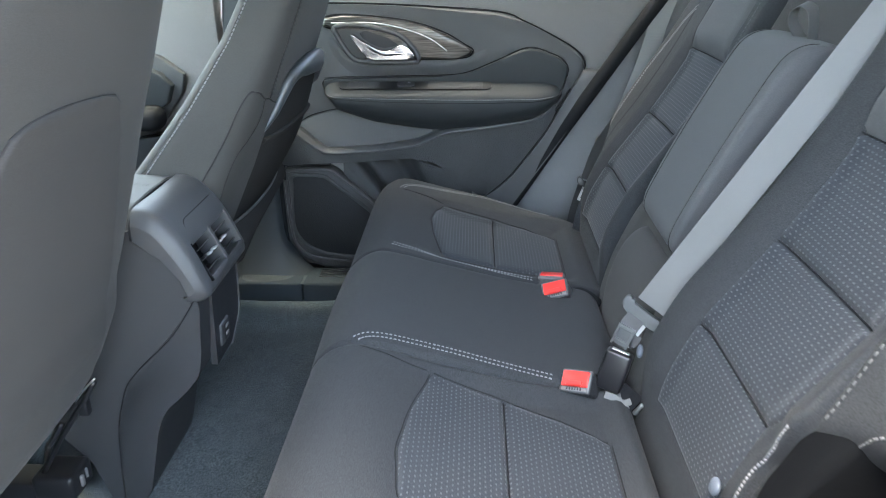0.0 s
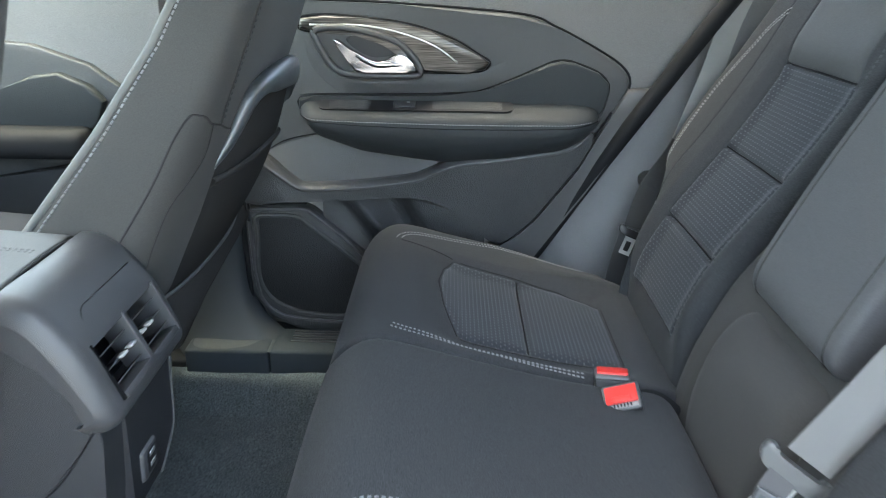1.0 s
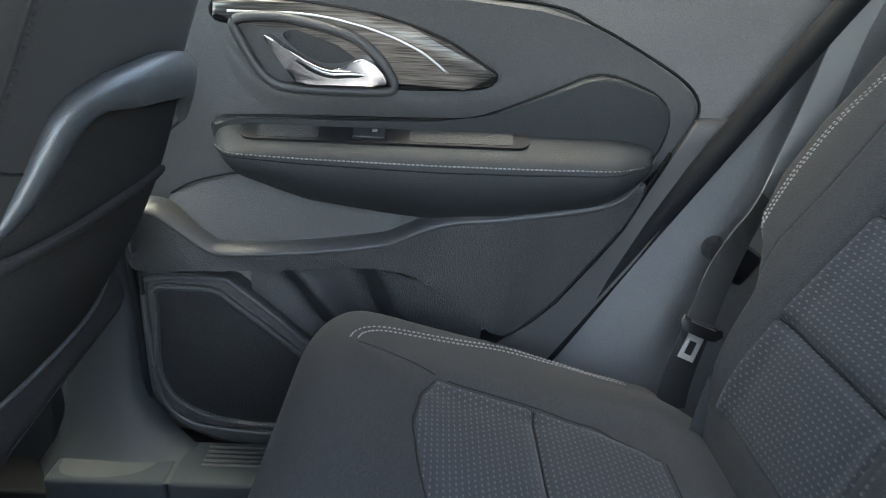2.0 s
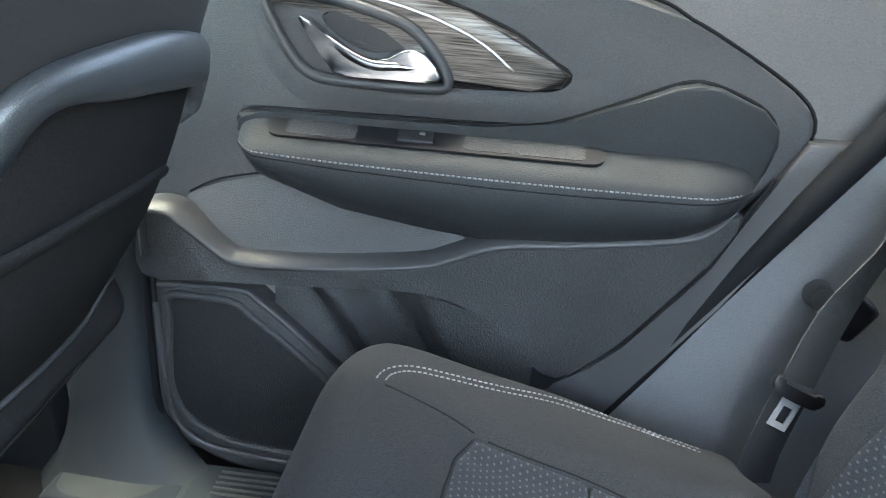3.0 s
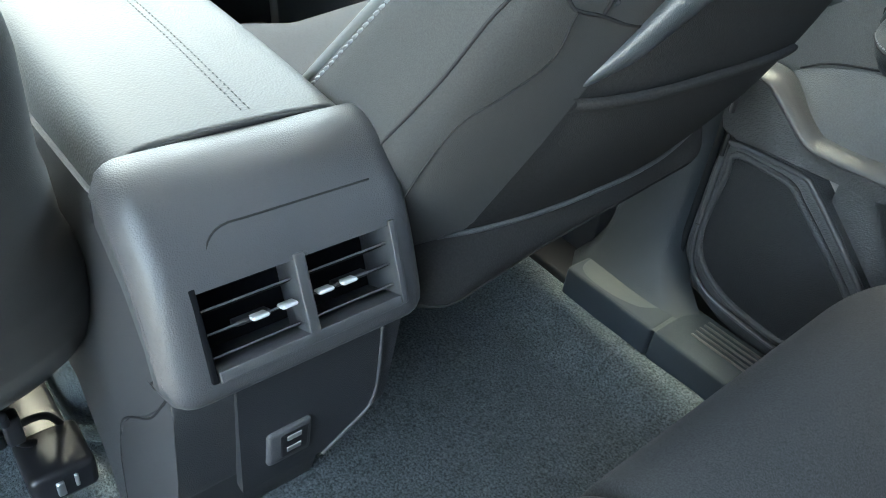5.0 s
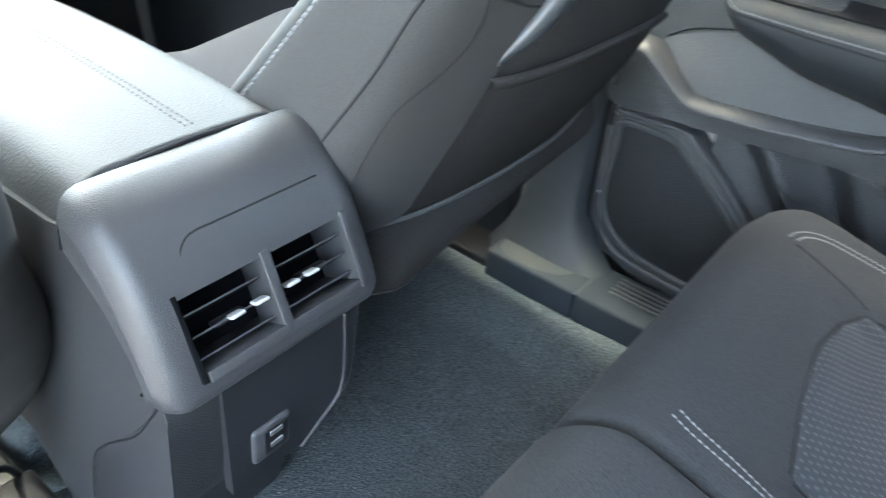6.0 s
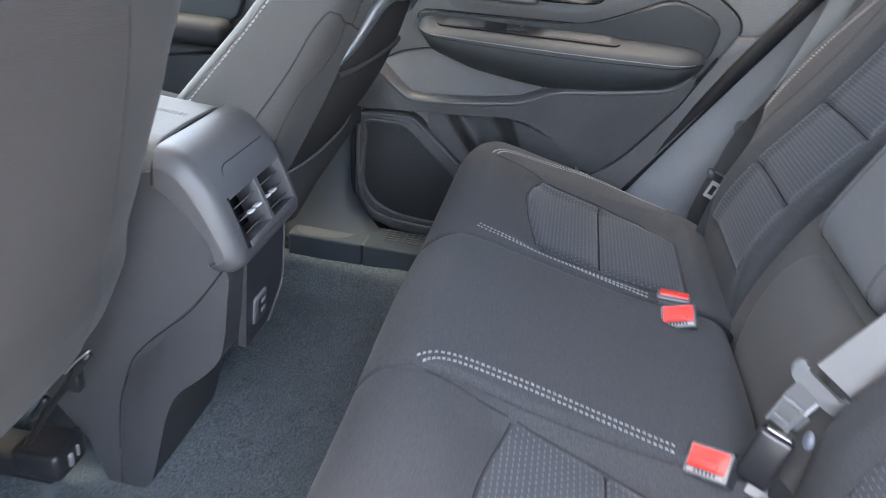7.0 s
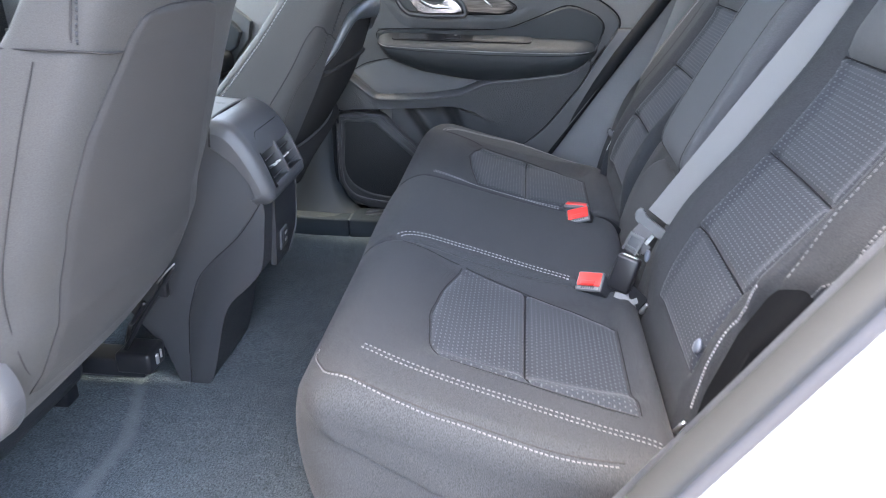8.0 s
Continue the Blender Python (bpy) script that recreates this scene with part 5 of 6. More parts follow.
def buckle(origin, along, across, upright=False, strap=None):
    t = thing("belt_buckle", "black seat belt buckle with a red release button", "belt buckle", "belt buckles", at=origin)
    m = frame_of(origin, along, across)
    block("buckle_body", (-0.0215, -0.075, -0.0155), (0.0215, -0.005, 0.0155), 0.0035, PLASTIC_DARK, t, "dark plastic body", m=m)
    block("face_frame", (-0.0225, -0.006, -0.0165), (0.0225, 0.0, 0.0165), 0.0028, GRIP, t, "grey face frame", m=m)
    if upright:
        block("buckle_face", (-0.0200, -0.034, -0.0172), (0.0200, -0.004, -0.0150), 0.001, PLASTIC_UP, t, "pale grey buckle face", m=m)
        block("release_button", (-0.0195, -0.004, -0.0140), (0.0195, 0.0022, 0.0082), 0.0015, RED, t, "red release button", m=m)
    else:
        b = block("release_button", (-0.0195, -0.004, -0.0138), (0.0195, 0.0022, 0.0082), 0.0015, RED, t, "red release button", m=m)
        block("button_ridge", (-0.012, 0.0015, 0.0005), (0.012, 0.0052, 0.0078), 0.0018, RED, b, m=m)
        block("slot", (-0.0185, -0.001, 0.0095), (0.0185, 0.0006, 0.0140), 0.0003, PLASTIC_UP, t, "pale tongue slot", m=m)
        for k in range(6):
            block("slot_tooth", (-0.011 + 0.004 * k, 0.0, 0.0085), (-0.009 + 0.004 * k, 0.0014, 0.0132), 0.0003, BLACK, t, m=m)
    if strap:
        ribbon("buckle_strap", spline(strap, 14), (0.1, 0.75, 0.65), 0.034, RUBBER, t, "dark webbing sleeve", thick=0.008)
    return t


loop = spline([(0.446, -0.004, 0.728), (0.438, 0.008, 0.745), (0.428, 0.018, 0.766), (0.428, 0.017, 0.782), (0.434, 0.006, 0.790), (0.441, -0.007, 0.784), (0.443, -0.012, 0.766), (0.446, -0.014, 0.728)], 40)
ribbon("pull_loop", loop, (0.80, 0.45, 0.30), 0.019, BELT_MID, wide_back, "shiny dark fabric pull loop")
centre_belt()
buckle((0.132, -0.190, 0.317), (-0.52, -0.52, 0.68), (0.85, -0.50, 0.20), strap=[(0.160, -0.168, 0.292), (0.178, -0.172, 0.298), (0.196, -0.185, 0.292), (0.214, -0.196, 0.280)])
buckle((0.131, 0.087, 0.323), (-0.36, -0.58, 0.73), (0.90, -0.18, 0.38), strap=[(0.165, 0.130, 0.285), (0.180, 0.128, 0.288), (0.196, 0.124, 0.282), (0.212, 0.12, 0.27)])
buckle((0.131, 0.142, 0.324), (0.0, 0.17, 0.98), (0.92, -0.10, 0.36), upright=True)


def far_belt():
    t = thing("side_seat_belt", "grey webbing side belt hanging unlatched beside the seat", "seat belt", at=(0.22, 0.58, 0.25))
    w = (0.86, -0.10, -0.40)
    up = spline([(0.262, 0.616, 0.352), (0.289, 0.632, 0.43), (0.345, 0.652, 0.53), (0.380, 0.660, 0.63), (0.406, 0.660, 0.735), (0.45, 0.645, 0.86), (0.51, 0.61, 1.02)], 30)
    turned = np.array((0.86, 0.25, -0.40))
    twist = np.array([turned * (1 - k) + np.array((0.25, 0.95, -0.1)) * k for k in np.exp(-((up[:, 2] - 0.49) / 0.05) ** 2) * 0.4])
    k = int(np.argmax(up[:, 2] > 0.49))
    # Upper webbing takes the lit tone, the lower lengths the shaded ones
    ribbon("webbing", up[k:], twist[k:], 0.045, BELT_LIT, t, "pale grey ribbed webbing")
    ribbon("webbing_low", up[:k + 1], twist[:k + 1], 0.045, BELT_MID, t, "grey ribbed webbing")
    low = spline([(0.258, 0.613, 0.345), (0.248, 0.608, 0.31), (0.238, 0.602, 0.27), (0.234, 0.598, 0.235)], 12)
    ribbon("webbing_low", low, tuple(turned), 0.047, BELT_SHADED, t, "grey ribbed webbing")
    m = frame_of((0.259, 0.606, 0.345), (0.35, 0.15, 0.9), w) @ Matrix.Scale(0.85, 4)
    tongue(m, t, BLACK)
    m = frame_of((0.318, 0.668, 0.415), (0.55, 0.05, 0.8), (0.85, -0.1, -0.5))
    block("belt_guide", (-0.024, -0.026, -0.010), (0.024, 0.026, 0.010), 0.0095, BLACK, t, "black plastic belt guide", m=m)


far_belt()


# ---- centre console ----
def console():
    c = thing("centre_console", "dark grey centre console with rear air vents and charging port", "centre console", at=(-0.6, 0.025, 0.0))
    ya, yb = -0.073, 0.122
    # lower body with the foot
    outline = [(-1.20, 0.20), (-1.20, 0.45), (-0.53, 0.478), (-0.500, 0.490), (-0.470, 0.478), (-0.448, 0.458), (-0.430, 0.428), (-0.421, 0.400), (-0.4215, 0.386), (-0.442, 0.352), (-0.474, 0.308), (-0.527, 0.257), (-0.556, 0.222),
               (-0.571, 0.185), (-0.584, 0.138), (-0.593, 0.06), (-0.597, -0.01), (-0.618, -0.01), (-0.637, 0.07), (-0.70, 0.15)]
    plate("side_panel", outline, ya + 0.012, ya - 0.002, 0.0025, CONSOLE_LOW, c, "dark grey side panel")
    plate("side_panel", outline, yb - 0.014, yb - 0.002, 0.0025, CONSOLE_LOW, c, "dark grey side panel")
    plate("console_body", [(-1.20, 0.20), (-1.20, 0.45), (-0.53, 0.475), (-0.515, 0.40), (-0.50, 0.34), (-0.50, 0.29), (-0.53, 0.25), (-0.60, 0.22), (-0.70, 0.18)], yb - 0.013, ya + 0.011, 0.001, PLASTIC_DARK, c, "dark inner body")
    rear = [(-0.5955, -0.01), (-0.5915, 0.06), (-0.5825, 0.138), (-0.5695, 0.185), (-0.5545, 0.222), (-0.5255, 0.257), (-0.4725, 0.308), (-0.4405, 0.352), (-0.424, 0.380),
            *[tuple(p) for p in spline([(-0.4205, 0.362), (-0.4235, 0.33), (-0.4300, 0.272), (-0.4400, 0.238), (-0.4680, 0.205), (-0.4990, 0.174), (-0.5165, 0.138), (-0.5300, 0.085), (-0.5450, 0.025), (-0.5560, 0.0), (-0.566, -0.01)], 40)]]
    foot = plate("console_foot", rear, yb - 0.004, ya - 0.0022, 0.0025, CONSOLE_LOW, c, "dark grey lower rear shell")
    fb = bmesh.new()
    fb.from_mesh(foot.data)
    side = [e for e in fb.edges if all(v.co.y < ya + 0.002 for v in e.verts) and all(v.co.x > np.interp(v.co.z, [-0.01, 0.06, 0.138, 0.185, 0.222, 0.257, 0.308, 0.352], [-0.575, -0.572, -0.562, -0.548, -0.53, -0.50, -0.452, -0.424]) for v in e.verts)]
    bmesh.ops.bevel(fb, geom=side, offset=0.012, segments=4, profile=0.5, affect="EDGES", clamp_overlap=True)
    fb.to_mesh(foot.data)
    fb.free()
    smooth_edges(foot, 50)
    tube("side_seam", spline([(-0.505, ya - 0.0018, 0.492), (-0.470, ya - 0.0018, 0.479), (-0.447, ya - 0.0018, 0.458), (-0.429, ya - 0.0018, 0.428), (-0.4205, ya - 0.0018, 0.400), (-0.421, ya - 0.0018, 0.386), (-0.4415, ya - 0.0018, 0.352),
                              (-0.4735, ya - 0.0018, 0.308), (-0.5265, ya - 0.0018, 0.257), (-0.5555, ya - 0.0018, 0.222), (-0.5705, ya - 0.0018, 0.185), (-0.5835, ya - 0.0018, 0.138), (-0.5925, ya - 0.0018, 0.06)], 90),
         0.0011, SEAM, c, "", sides=6)
    # rounded rear bezel, a band over the end
    top = spline([(-0.503, 0.516), (-0.486, 0.514), (-0.466, 0.504), (-0.447, 0.484), (-0.432, 0.462), (-0.421, 0.440), (-0.411, 0.415), (-0.403, 0.392), (-0.403, 0.380), (-0.414, 0.370), (-0.428, 0.366)], 46)
    rows = []
    for x, z in top:
        r = []
        for k in np.linspace(0, 1, 36):
            y = (ya - 0.008) + (yb - ya + 0.016) * k
            d = min(k, 1 - k) * (yb - ya + 0.016)
            o = 0.0
            if d < 0.022:
                o = 0.022 - math.sqrt(max(0, 0.022 ** 2 - (0.022 - d) ** 2))
            cx, cz = -0.50, 0.43
            l = math.hypot(x - cx, z - cz)
            r.append((x - (x - cx) / l * o, y, z - (z - cz) / l * o))
        rows.append(r)
    vent0, vent1, zt, zb = -0.050, 0.102, 0.455, 0.398
    nv = 36
    verts = [p for r in rows for p in r]
    faces = []
    for i in range(len(rows) - 1):
        for j in range(nv - 1):
            y = rows[i][j][1]
            z = rows[i][j][2]
            y2, z2 = rows[i][j + 1][1], rows[i + 1][j][2]
            if vent0 < (y + y2) / 2 < vent1 and zb < (z + z2) / 2 < zt and i > 12:
                continue
            faces.append((i * nv + j, (i + 1) * nv + j, (i + 1) * nv + j + 1, i * nv + j + 1)[::-1])
    bez = mesh_of("rear_bezel", verts, faces, PLASTIC_SATIN, c, "satin grey rounded bezel")
    for y0, y1 in ((ya + 0.01, ya - 0.0072), (yb - 0.01, yb + 0.0072)):
        rim = [(x - (x + 0.50) / math.hypot(x + 0.50, z - 0.43) * 0.0195, z - (z - 0.43) / math.hypot(x + 0.50, z - 0.43) * 0.0195) for x, z in top[::3]]
        plate("bezel_cheek", rim + [(-0.432, 0.385), (-0.440, 0.410), (-0.465, 0.444), (-0.505, 0.470)], y0, y1, 0.003, PLASTIC_SATIN, bez)
    # vents
    m = frame_of((-0.4165, 0.026, 0.4265), (-0.42, 0, 0.9), (0, 1, 0))
    # Vent box, two walls and slats go near-black for the shade inside
    vent = block("vent_box", (-0.078, -0.033, -0.05), (0.078, 0.033, -0.042), 0.001, VOID, c, "air vent with its inner shade in the colour", m=m)
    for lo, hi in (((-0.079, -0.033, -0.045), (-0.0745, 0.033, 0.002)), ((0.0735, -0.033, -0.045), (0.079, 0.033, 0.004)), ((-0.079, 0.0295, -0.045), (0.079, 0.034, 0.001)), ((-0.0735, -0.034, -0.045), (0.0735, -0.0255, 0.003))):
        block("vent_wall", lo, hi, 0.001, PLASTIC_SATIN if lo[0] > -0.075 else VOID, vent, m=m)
    block("vent_divider", (-0.0055, -0.034, -0.03), (0.0035, 0.033, 0.003), 0.0015, PLASTIC_SATIN, vent, "satin grey divider", m=m)
    for x0, x1 in ((-0.073, -0.007), (0.005, 0.073)):
        for k in range(3):
            zc = -0.018 + 0.0165 * k
            ms = m @ Matrix.Translation((0, zc, -0.005)) @ Matrix.Rotation(radians(-22), 4, "X")
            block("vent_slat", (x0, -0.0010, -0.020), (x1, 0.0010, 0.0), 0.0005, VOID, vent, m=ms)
            # Paler strip for the lit front edge of the slat
            block("slat_edge", (x0, -0.0007, -0.0005), (x1, 0.0007, 0.0012), 0.0003, PLASTIC_SATIN, vent, m=ms)
        for q in ((0.55, 0.88) if x0 < 0 else (0.14, 0.43)):
            xm = x0 + (x1 - x0) * q
            block("vent_tab", (xm - 0.0062, -0.0024, -0.008), (xm + 0.0065, 0.0008, 0.0020), 0.0016, TONGUE, vent, "small chrome tab", m=m)
        block("vent_tab_bar", (x0 + 0.02, -0.0035, -0.014), (x1 - 0.02, 0.0005, -0.004), 0.001, BLACK, vent, m=m)
    line = spline([(-0.4385, -0.036, 0.4705), (-0.4435, -0.031, 0.4790), (-0.4470, -0.020, 0.4845), (-0.4472, 0.0, 0.4848), (-0.4472, 0.04, 0.4848), (-0.4472, 0.094, 0.4848)], 30)
    tube("bezel_groove", line, 0.0008, SEAM_SOFT, c, "", sides=6)
    # charging port panel
    plate_pts = [(-0.040, 0.096), (0.086, 0.096), (0.089, 0.020), (0.085, -0.004), (0.040, -0.038), (-0.036, -0.038)]
    bm = bmesh.new()
    m2 = frame_of((-0.4215, 0.009, 0.272), (0.05, 0, 1), (0, 1, 0))
    lo = [bm.verts.new((x, y, -0.01)) for x, y in plate_pts]
    hi = [bm.verts.new((x, y, 0.0004)) for x, y in plate_pts]
    bm.faces.new(hi)
    for i in range(6):
        bm.faces.new((lo[i], lo[(i + 1) % 6], hi[(i + 1) % 6], hi[i]))
    bmesh.ops.transform(bm, verts=bm.verts[:], matrix=m2)
    panel = part("port_panel", bm, PLASTIC_DARK, c, "dark port panel")
    edge = spline([(0.086, 0.092), (0.0885, 0.05), (0.0890, 0.015), (0.083, -0.006), (0.062, -0.023), (0.038, -0.040)], 30)
    tube("panel_edge", [m2 @ Vector((x, y, 0.0015)) for x, y in edge], 0.0016, PLASTIC_SATIN, panel, "satin edge line", sides=6)
    block("port_frame", (-0.016, -0.016, -0.004), (0.024, 0.024, 0.0045), 0.004, PLASTIC_SATIN, panel, "satin port frame", m=m2)
    block("port_face", (-0.006, -0.011, 0.0), (0.021, 0.020, 0.0054), 0.003, BLACK, panel, "black charging port", m=m2)
    for zc in (-0.003, 0.011):
        block("port_slot", (0.000, zc, 0.0045), (0.013, zc + 0.0055, 0.0064), 0.0006, STEEL, panel, "bright port slot", m=m2)
    # armrest lid
    lid = []
    for x in np.concatenate([np.linspace(-0.98, -0.515, 36), np.linspace(-0.512, -0.506, 7)]):
        r = []
        for k in np.linspace(0, 1, 28):
            y = -0.070 + 0.190 * k
            d = min(k, 1 - k) * 0.190
            o = 0.030 - math.sqrt(max(0, 0.030 ** 2 - (0.030 - min(d, 0.030)) ** 2))
            e = -0.506 - x
            o += 0.004 - math.sqrt(max(0, 0.004 ** 2 - (0.004 - min(e, 0.004)) ** 2))
            r.append((x, y, 0.515 + 0.004 * math.sin(math.pi * k) - o + 0.010 * math.sin(math.pi * (x + 0.98) / 0.474)))
        lid.append([(r[0][0], r[0][1], 0.47)] + r + [(r[-1][0], r[-1][1], 0.47)])
    lid.append([(x, y, 0.478) for x, y, z in lid[-1]])
    lo = grid_mesh("console_lid", lid, LID, c, "pale grey vinyl armrest lid", flip=True)
    tube("lid_gap", spline([(-0.505, -0.079, 0.472), (-0.505, -0.074, 0.494), (-0.505, -0.048, 0.511), (-0.505, 0.026, 0.5165), (-0.505, 0.098, 0.511), (-0.505, 0.124, 0.494), (-0.505, 0.129, 0.472)], 40), 0.0024, SEAM, c, "dark gap at the lid", sides=8)
    sp = [(x, 0.036, 0.5192 + 0.010 * math.sin(math.pi * (x + 0.98) / 0.474)) for x in np.linspace(-0.97, -0.512, 80)]
    stitching("lid_stitching", sp, np.tile((0, 0, 1), (80, 1)), lo, pitch=0.006, length=0.0035, width=0.0012, side=(-0.003, 0.003), material=LID, height=0.0004)
    return c


console()


# ---- front seats ----
Z_K = [0.22, 0.27, 0.33, 0.40, 0.50, 0.62, 0.72, 0.85, 0.95, 1.02]
X_REAR = [-0.60, -0.556, -0.498, -0.448, -0.403, -0.355, -0.314, -0.265, -0.245, -0.26]
THICK = [0.16, 0.20, 0.235, 0.245, 0.205, 0.150, 0.120, 0.10, 0.09, 0.04]
Y_IN = [0.13, 0.112, 0.106, 0.105, 0.115, 0.138, 0.168, 0.20, 0.22, 0.26]
SE = 0.42


def seat_x(y, z):
    """Rear surface of a front seat back."""
    xr, t, yi = (float(np.interp(z, Z_K, k)) for k in (X_REAR, THICK, Y_IN))
    w = 0.365 - yi
    k = min(0.999, abs(y - 0.365) / w)
    return xr - t / 2 + t / 2 * (1 - k ** (1 / SE)) ** SE


def front_seat(sy, label, shift=0.0, flare=lambda z: 0.0, round_in=SE):
    Z_S = [0.26, 0.45, 0.70, 1.1]
    dx = lambda z: shift * float(np.interp(z, Z_S, [0.15, 0.7, 1.0, 1.0]))
    s = thing("front_seat", label, "car seat", "front seats", at=(-0.75, sy * 0.365, 0.0))
    rows = []
    for z in spline([(k,) for k in Z_K], 110)[:, 0]:
        xr, t, yi = (float(np.interp(z, Z_K, k)) for k in (X_REAR, THICK, Y_IN))
        w = 0.365 - yi
        r = []
        for k in np.linspace(0, 2 * math.pi, 217):
            c, q = math.cos(k), math.sin(k)
            e, b = (SE, w) if q > 0 else (round_in, w + flare(z))
            r.append((dx(z) + xr - t / 2 + t / 2 * math.copysign(abs(c) ** e, c), sy * (0.365 + b * math.copysign(abs(q) ** e, q)), z))
        rows.append(r)
    back = grid_mesh("backrest", rows, CLOTH_BACK, s, "grey cloth backrest", flip=sy < 0)
    end = [tuple(np.mean(rows[-1], axis=0))] * 217
    grid_mesh("backrest_top", [rows[-1], end], CLOTH_BACK, s, flip=sy < 0)
    # front edge piping with stitches; the piping's pale tone carries window light
    edge, seam = [], []
    for z in np.linspace(0.34, 0.95, 80):
        xr, t, yi = (float(np.interp(z, Z_K, k)) for k in (X_REAR, THICK, Y_IN))
        edge.append((dx(z) + xr - t * 0.87, sy * (0.365 - 0.950 * (0.365 - yi)), z))
        seam.append((dx(z) + xr - t * 0.80, sy * (0.365 - 0.982 * (0.365 - yi)), z))
    tube("edge_piping", edge, 0.006, TWILL_LIT, back, "", sides=8)
    stitching("stitching", [(x, y - sy * 0.001, z) for x, y, z in seam], np.tile((-0.3, -sy * 0.95, 0), (80, 1)), back, side=(0.0,), pitch=0.0075, length=0.0055, width=0.0024, height=0.0012, material=THREAD)
    # seat cushion
    prof = [(-0.71, 0.20), (-0.705, 0.27), (-0.72, 0.325), (-0.80, 0.345), (-0.90, 0.355), (-0.98, 0.362), (-1.02, 0.345), (-1.035, 0.26), (-1.00, 0.16)]
    pad = Pad([(x, z) for x, z in prof[::-1]], lambda x, z: min(sy * 0.12, sy * 0.61), lambda x, z: max(sy * 0.12, sy * 0.61), 0.05, 0.05,
              lambda x, y, z: 0.03 * abs(abs(y) - 0.365) / 0.245)
    pad.mesh("seat_cushion", CLOTH_BLUE, s, "blue-grey cloth seat cushion", nu=50, nv=30, depth=0.12)
    block("seat_base", (-1.00, sy * 0.365 - 0.20, 0.05), (-0.74, sy * 0.365 + 0.20, 0.24), 0.03, PLASTIC_DARK, s, "dark seat frame")
    for y in (0.17, 0.55):
        block("seat_rail", (-1.1, sy * y - 0.02, -0.004), (-0.78, sy * y + 0.02, 0.05), 0.006, BLACK, s, "black steel seat rail")
    return s, back


def flare(z):
    """How far the rounded inner side of the driver seat back stands inward of the passenger's."""
    return float(np.interp(z, [0.28, 0.36, 0.44, 0.52, 0.60, 0.64, 0.68, 0.74], [0.048, 0.042, 0.026, 0.022, 0.030, 0.030, 0.038, 0.045]))


driver, driver_back = front_seat(-1, "grey cloth driver seat seen from behind, plain back", -0.072, flare, 0.70)
passenger, passenger_back = front_seat(1, "grey cloth passenger seat seen from behind, with map pocket")


def cord(name, pts, parent, out=(0, 0, 0), n=60, r=0.0014):
    """A sewn seam along points on a seat."""
    q = spline(pts, n) + np.array(out)
    return tube(name, q, r, SEAM_SOFT, parent, "", sides=6), q


cord("panel_seam", [(-0.485, 0.1095, 0.465), (-0.461, 0.1165, 0.504), (-0.439, 0.1235, 0.538), (-0.418, 0.1305, 0.573), (-0.394, 0.1395, 0.619), (-0.3768, 0.148, 0.6425), (-0.3675, 0.154, 0.6425), (-0.3625, 0.160, 0.640), (-0.3609, 0.166, 0.635), (-0.3595, 0.173, 0.629),
                    (-0.3575, 0.197, 0.623), (-0.360, 0.230, 0.612), (-0.362, 0.27, 0.604)], passenger_back, n=90)
cord("panel_seam", [(-0.3590, 0.174, 0.628), (-0.374, 0.178, 0.591), (-0.390, 0.158, 0.563), (-0.409, 0.140, 0.537), (-0.4285, 0.131, 0.497), (-0.447, 0.1245, 0.45)], passenger_back, (0.001, -0.001, 0), r=0.0007)
_, q = cord("upright_seam", [(-0.3565, 0.197, 0.625), (-0.3474, 0.197, 0.65), (-0.3354, 0.200, 0.68), (-0.3194, 0.205, 0.72), (-0.3042, 0.212, 0.76), (-0.2889, 0.220, 0.80), (-0.2698, 0.230, 0.85)], passenger_back)
stitching("stitching", q + np.array((0.001, 0.006, 0)), np.tile((0.93, 0, -0.36), (60, 1)), passenger_back, pitch=0.0075, length=0.005, width=0.0022, material=CLOTH)
cord("cross_seam", [(-0.498, -0.561, 0.704), (-0.458, -0.5685, 0.705), (-0.419, -0.565, 0.704), (-0.400, -0.54, 0.699), (-0.397, -0.511, 0.696)], driver_back, r=0.0012)
cord("side_seam", [(-0.458, -0.571, 0.694), (-0.471, -0.588, 0.637), (-0.493, -0.606, 0.548), (-0.510, -0.614, 0.476), (-0.516, -0.611, 0.421), (-0.525, -0.592, 0.359), (-0.545, -0.550, 0.307)], driver_back, r=0.0008)
_, q = cord("upright_seam", [(-0.4205, -0.562, 0.705), (-0.4205, -0.5615, 0.72), (-0.419, -0.5575, 0.74), (-0.417, -0.552, 0.77), (-0.413, -0.545, 0.81)], driver_back)
stitching("stitching", q + np.array((0.006, -0.001, 0)), np.tile((0.1, -0.97, 0.22), (60, 1)), driver_back, pitch=0.0075, length=0.005, width=0.0022, material=CLOTH)


def driver_x(y, z):
    """Rear surface of the driver seat back, y counted outward from the middle of the car."""
    xr, t, yi = (float(np.interp(z, Z_K, k)) for k in (X_REAR, THICK, Y_IN))
    e, b = (SE, 0.365 - yi) if y > 0.365 else (0.70, 0.365 - yi + flare(z))
    k = min(0.9995, abs(y - 0.365) / b)
    return xr - t / 2 + t / 2 * (1 - k ** (2 / e)) ** (e / 2) - 0.072 * float(np.interp(z, [0.26, 0.45, 0.70, 1.1], [0.15, 0.7, 1.0, 1.0]))


